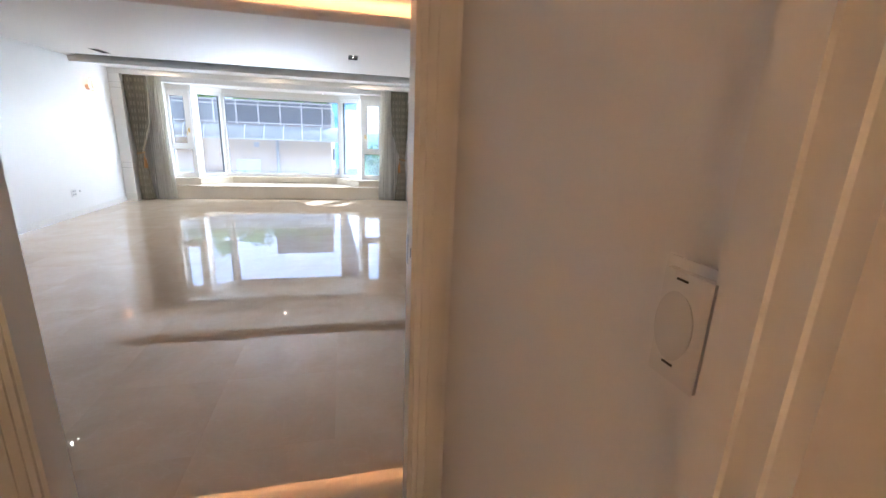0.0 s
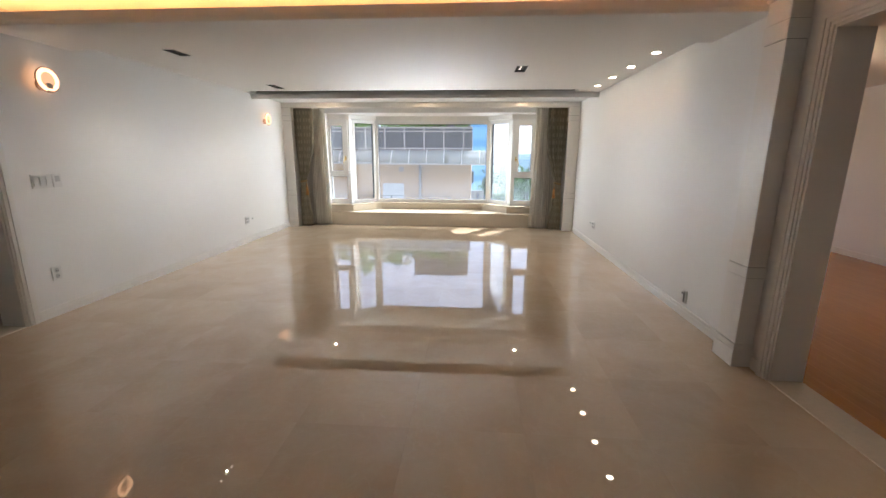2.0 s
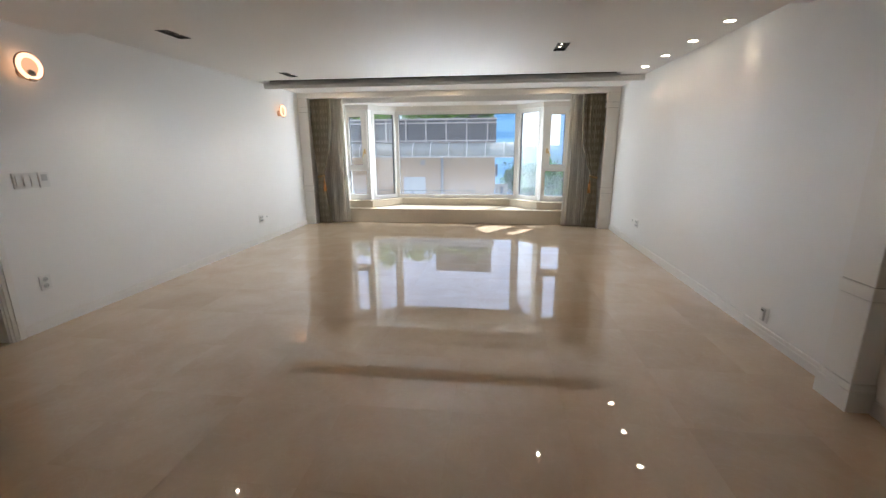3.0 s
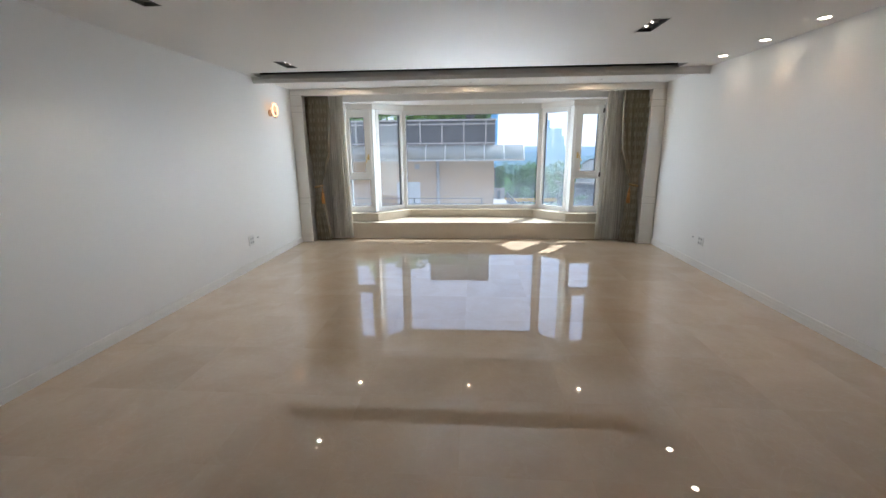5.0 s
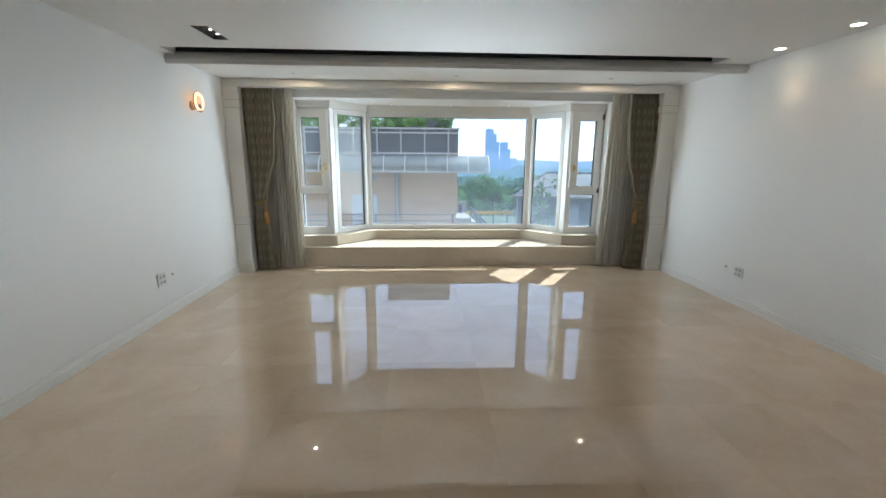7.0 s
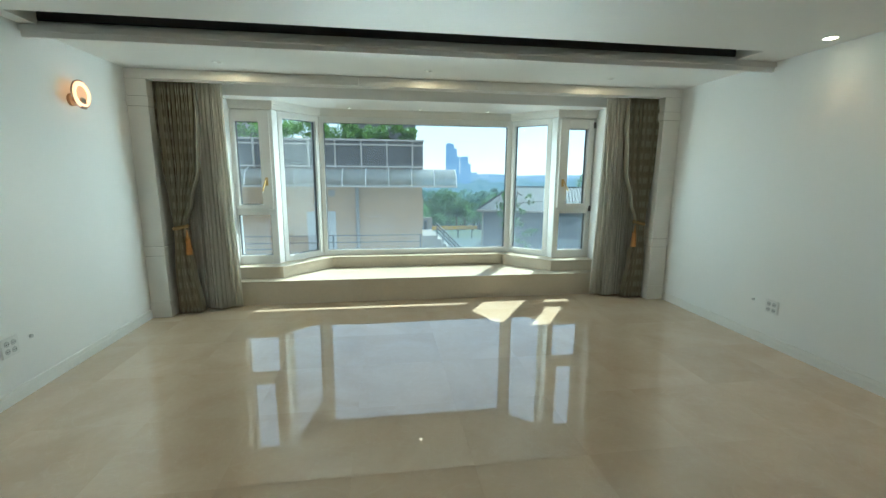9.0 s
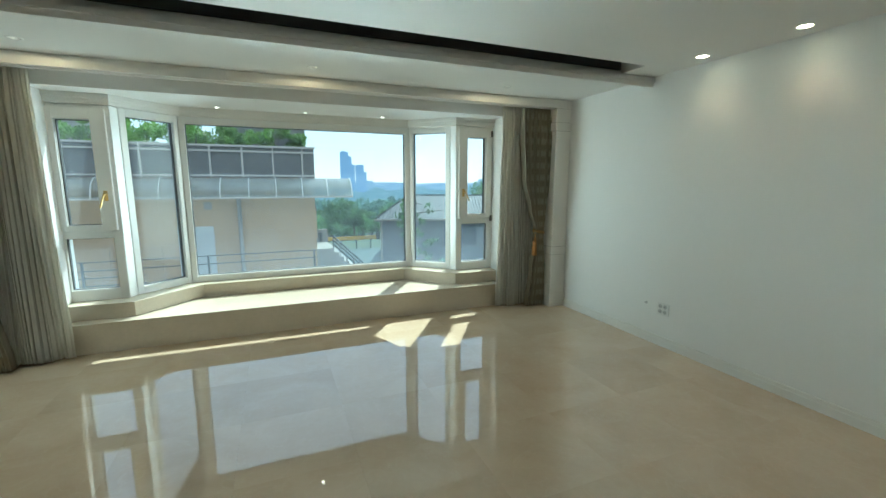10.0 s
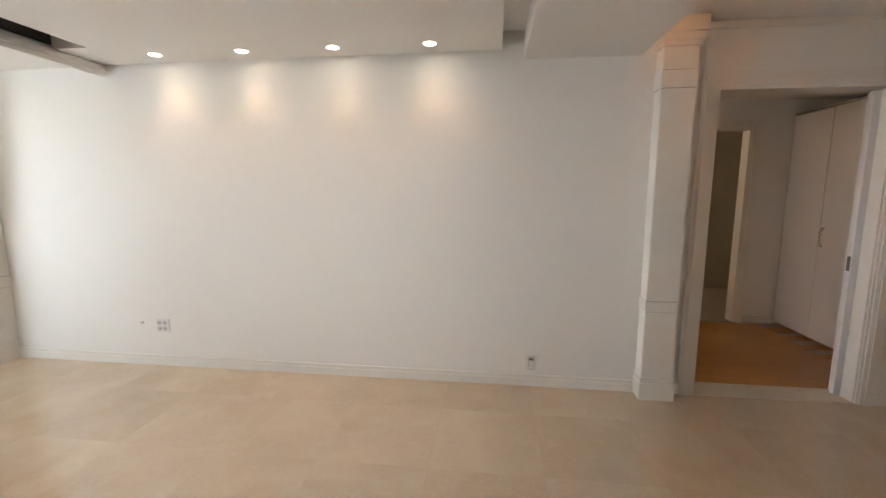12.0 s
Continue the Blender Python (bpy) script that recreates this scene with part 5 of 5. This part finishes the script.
# young tree close to the window
yt = thing("young_tree", 2.55, 14.2, -3.0, "slender young tree with large drooping leaves", "tree")
rg = random.Random(5)
bm = bmesh.new()
pts = [Vector((2.55, 14.2, -3.0)), Vector((2.6, 14.2, -1.2)), Vector((2.52, 14.25, 0.0)), Vector((2.6, 14.2, 1.1))]
for k, (a, b) in enumerate(zip(pts, pts[1:])):
    d = b - a
    cyl(bm, 0.05 - 0.013 * k, 0.038 - 0.013 * k, d.length, Matrix.Translation((a + b) / 2) @ d.to_track_quat("Z", "Y").to_matrix().to_4x4(), 8)
for i in range(9):
    a = pts[2].lerp(pts[3], rg.random()); b = a + Vector((rg.uniform(-0.5, 0.6), rg.uniform(-0.3, 0.3), rg.uniform(-0.1, 0.25))); d = b - a
    cyl(bm, 0.012, 0.006, d.length, Matrix.Translation((a + b) / 2) @ d.to_track_quat("Z", "Y").to_matrix().to_4x4(), 6)
part("trunk", bm, M_BARK, yt)
bm = bmesh.new()
for i in range(34):
    leaves(bm, 12, (2.58 + rg.uniform(-0.36, 0.50), 14.2 + rg.uniform(-0.3, 0.3), rg.uniform(-0.85, 1.15)), rg.uniform(0.06, 0.16), 0.125, rg)
part("crown", bm, M_LEAFT, yt)


def tree(name, x, y, z, h, r, n, size, seed, material, label, group):
    rng = random.Random(seed)
    t = thing(name, x, y, z, label, "tree", group)
    bm = bmesh.new()
    cyl(bm, 0.035 * h, 0.012 * h, h * 0.75, Matrix.Translation((x, y, z + h * 0.375)), 8)
    for i in range(6):
        a = rng.uniform(0, 6.28); p = Vector((x, y, z + h * rng.uniform(0.35, 0.65)))
        q = p + Vector((math.cos(a) * r * 0.6, math.sin(a) * r * 0.6, h * 0.14)); d = q - p
        cyl(bm, 0.012 * h, 0.005 * h, d.length, Matrix.Translation((p + q) / 2) @ d.to_track_quat("Z", "Y").to_matrix().to_4x4(), 6)
    part("trunk", bm, M_BARK, t)
    bm = bmesh.new()
    for i in range(16):
        a = rng.uniform(0, 6.28); k = rng.random() ** 0.5
        leaves(bm, n // 16, (x + math.cos(a) * r * k * 0.75, y + math.sin(a) * r * k * 0.75, z + h * rng.uniform(0.45, 0.9)), r * rng.uniform(0.25, 0.42), size, rng)
    part("crown", bm, material, t)
    return t


for k, (x, y, h) in enumerate(((-3.4, 23.5, 8.2), (-5.2, 24.5, 8.9), (-2.6, 25.2, 7.8))):
    tree("garden_tree", x, y, -3.0, h, 1.3, 1500, 0.16, 200 + k, M_LEAF, "leafy garden tree rising behind the parapet", "garden trees")
near = [tree("forest_tree", 30.0 + 9 * k, 60.0 + 6 * k, -6.0, 9.5, 3.6, 1900, 0.50, 300 + k, M_LEAFD, "broad leafy tree on the slope", "forest trees") for k in range(3)]
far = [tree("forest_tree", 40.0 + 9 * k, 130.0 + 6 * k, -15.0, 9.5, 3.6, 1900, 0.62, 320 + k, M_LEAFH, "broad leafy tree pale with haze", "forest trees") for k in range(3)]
rg = random.Random(9)
for i in range(290):
    y = 42 + 150 * rg.random() ** 1.1
    x = rg.uniform(0.02, 0.80) * (y - 3) + rg.uniform(-1, 3)
    gz = -3.2 - (y - 40) / 15 * 2.8 if y < 55 else (-6 - (y - 55) / 55 * 9 if y < 110 else -15.0)
    top = 1.4 - ((0.056 if y < 75 else 0.028) + 0.035 * rg.random()) * y
    s = max(0.35, min(1.6, (top - gz) / 9.5))
    slim = rg.choice((1.0, 1.0, 0.55))
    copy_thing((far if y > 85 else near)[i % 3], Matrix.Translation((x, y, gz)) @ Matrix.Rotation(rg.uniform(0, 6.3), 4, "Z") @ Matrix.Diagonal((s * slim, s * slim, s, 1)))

# ---- far distance ----
bm = bmesh.new()
fy = [170 + 40 * k for k in range(24)]
fg = [[bm.verts.new((x, y, -11.5 + 2.2 * noise.noise((x * 0.03, y * 0.02, 1.0)) + 1.3 * noise.noise((x * 0.11, y * 0.05, 5.0)) + (y - 170) * 0.006)) for x in range(-200, 1400, 8)] for y in fy]
for a, b in zip(fg, fg[1:]):
    for i in range(len(a) - 1):
        bm.faces.new((a[i], a[i + 1], b[i + 1], b[i]))
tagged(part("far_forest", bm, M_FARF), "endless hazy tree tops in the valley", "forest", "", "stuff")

bm = bmesh.new()
prev = None
for i in range(121):
    x = -900 + 30 * i
    h = 6 + 7 * noise.noise((x * 0.004, 3.3, 0)) + 3 * noise.noise((x * 0.017, 9.1, 0))
    cur = (bm.verts.new((x, 1200, -16)), bm.verts.new((x, 1200, h)), bm.verts.new((x, 1260, -16)))
    if prev:
        bm.faces.new((prev[0], cur[0], cur[1], prev[1])); bm.faces.new((prev[1], cur[1], cur[2], prev[2]))
    prev = cur
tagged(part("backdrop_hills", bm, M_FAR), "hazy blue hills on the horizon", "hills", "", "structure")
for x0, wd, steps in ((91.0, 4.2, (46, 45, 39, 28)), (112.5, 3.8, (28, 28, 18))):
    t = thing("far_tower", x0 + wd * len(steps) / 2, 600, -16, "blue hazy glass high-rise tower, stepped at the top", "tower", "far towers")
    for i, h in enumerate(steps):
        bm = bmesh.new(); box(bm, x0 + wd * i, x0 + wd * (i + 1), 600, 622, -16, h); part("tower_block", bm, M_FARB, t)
ht = thing("hazy_apartment_tower", 3.0, 75, -10, "pale blue apartment tower in the haze", "tower", "far towers")
# Haze put into the tower's own glowing blue.
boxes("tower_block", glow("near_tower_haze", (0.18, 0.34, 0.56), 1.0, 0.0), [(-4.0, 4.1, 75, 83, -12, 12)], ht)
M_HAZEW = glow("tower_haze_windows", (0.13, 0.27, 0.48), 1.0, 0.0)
for r in range(6):
    boxes("window_band", M_HAZEW, [(-3.8, 3.9, 74.95, 75, -6 + r * 3.0, -4.9 + r * 3.0)], ht)
rg = random.Random(21)
bm = bmesh.new()
for i in range(260):
    x = rg.uniform(-300, 1500); y = rg.uniform(640, 1150); ww = rg.uniform(6, 22)
    box(bm, x, x + ww, y, y + 15, -16, rg.uniform(-12, 4) + (rg.uniform(2, 7) if i % 7 == 0 else 0))
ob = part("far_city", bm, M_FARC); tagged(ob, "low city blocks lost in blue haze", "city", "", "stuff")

# ---- floor stone by stone ----
TX, TY = 0.605, 0.60
cut = {}


def slab(x0, x1, y0, y1):
    w_, h_ = round(x1 - x0, 3), round(y1 - y0, 3)
    if (w_, h_) not in cut:
        b_ = bmesh.new()
        gap = 0.0002
        lo = [(-w_ / 2 + gap, -h_ / 2 + gap), (w_ / 2 - gap, -h_ / 2 + gap), (w_ / 2 - gap, h_ / 2 - gap), (-w_ / 2 + gap, h_ / 2 - gap)]
        prism(b_, lo, -0.012, 0.0)
        cut[(w_, h_)] = mesh_of("stone_tile", b_, M_MARBLE)
    o = new("stone_tile", cut[(w_, h_)])
    o.location = ((x0 + x1) / 2, (y0 + y1) / 2, 0)
    return o


fl = thing("floor", 0, 5.7, 0, "polished beige marble floor of square tiles", "floor", kind="structure")
ix0, ix1 = math.floor((XL - 0.03) / TX), math.ceil((XR - 0.03) / TX)
for i in range(ix0, ix1):
    for j in range(-6, 9):
        x0, x1 = max(XL, 0.03 + i * TX), min(XR, 0.03 + (i + 1) * TX)
        y0, y1 = max(Y0, 5.08 + j * TY), min(YW, 5.08 + (j + 1) * TY)
        if x1 - x0 > 0.02 and y1 - y0 > 0.02:
            o = slab(x0, x1, y0, y1)
            o.parent = fl
            o.matrix_parent_inverse = Matrix.Translation(fl.location).inverted()
bf = thing("bedroom_floor", 4.7, 5.5, 0, "varnished oak plank floor of the bedroom", "floor", kind="structure")
struct("bedroom_subfloor", M_DARKB, [(3.07, 6.6, 1.64, 9.6, -0.2, -0.002)], "dark bed below the plank floor", "floor")
pb = bmesh.new(); prism(pb, [(-0.0593, -0.4493), (0.0593, -0.4493), (0.0593, 0.4493), (-0.0593, 0.4493)], -0.01, 0.003)
plank = mesh_of("plank", pb, M_WOOD)
for i in range(28):
    for j in range(9):
        x, y = 3.13 + i * 0.12, 2.05 + j * 0.90 - (0.45 if i % 2 else 0)
        if (x > 4.66 and y < 5.2) or y - 0.45 < 1.66:
            continue
        o = new("plank", plank)
        o.location = (x, y, 0)
        o.parent = bf
        o.matrix_parent_inverse = Matrix.Translation(bf.location).inverted()
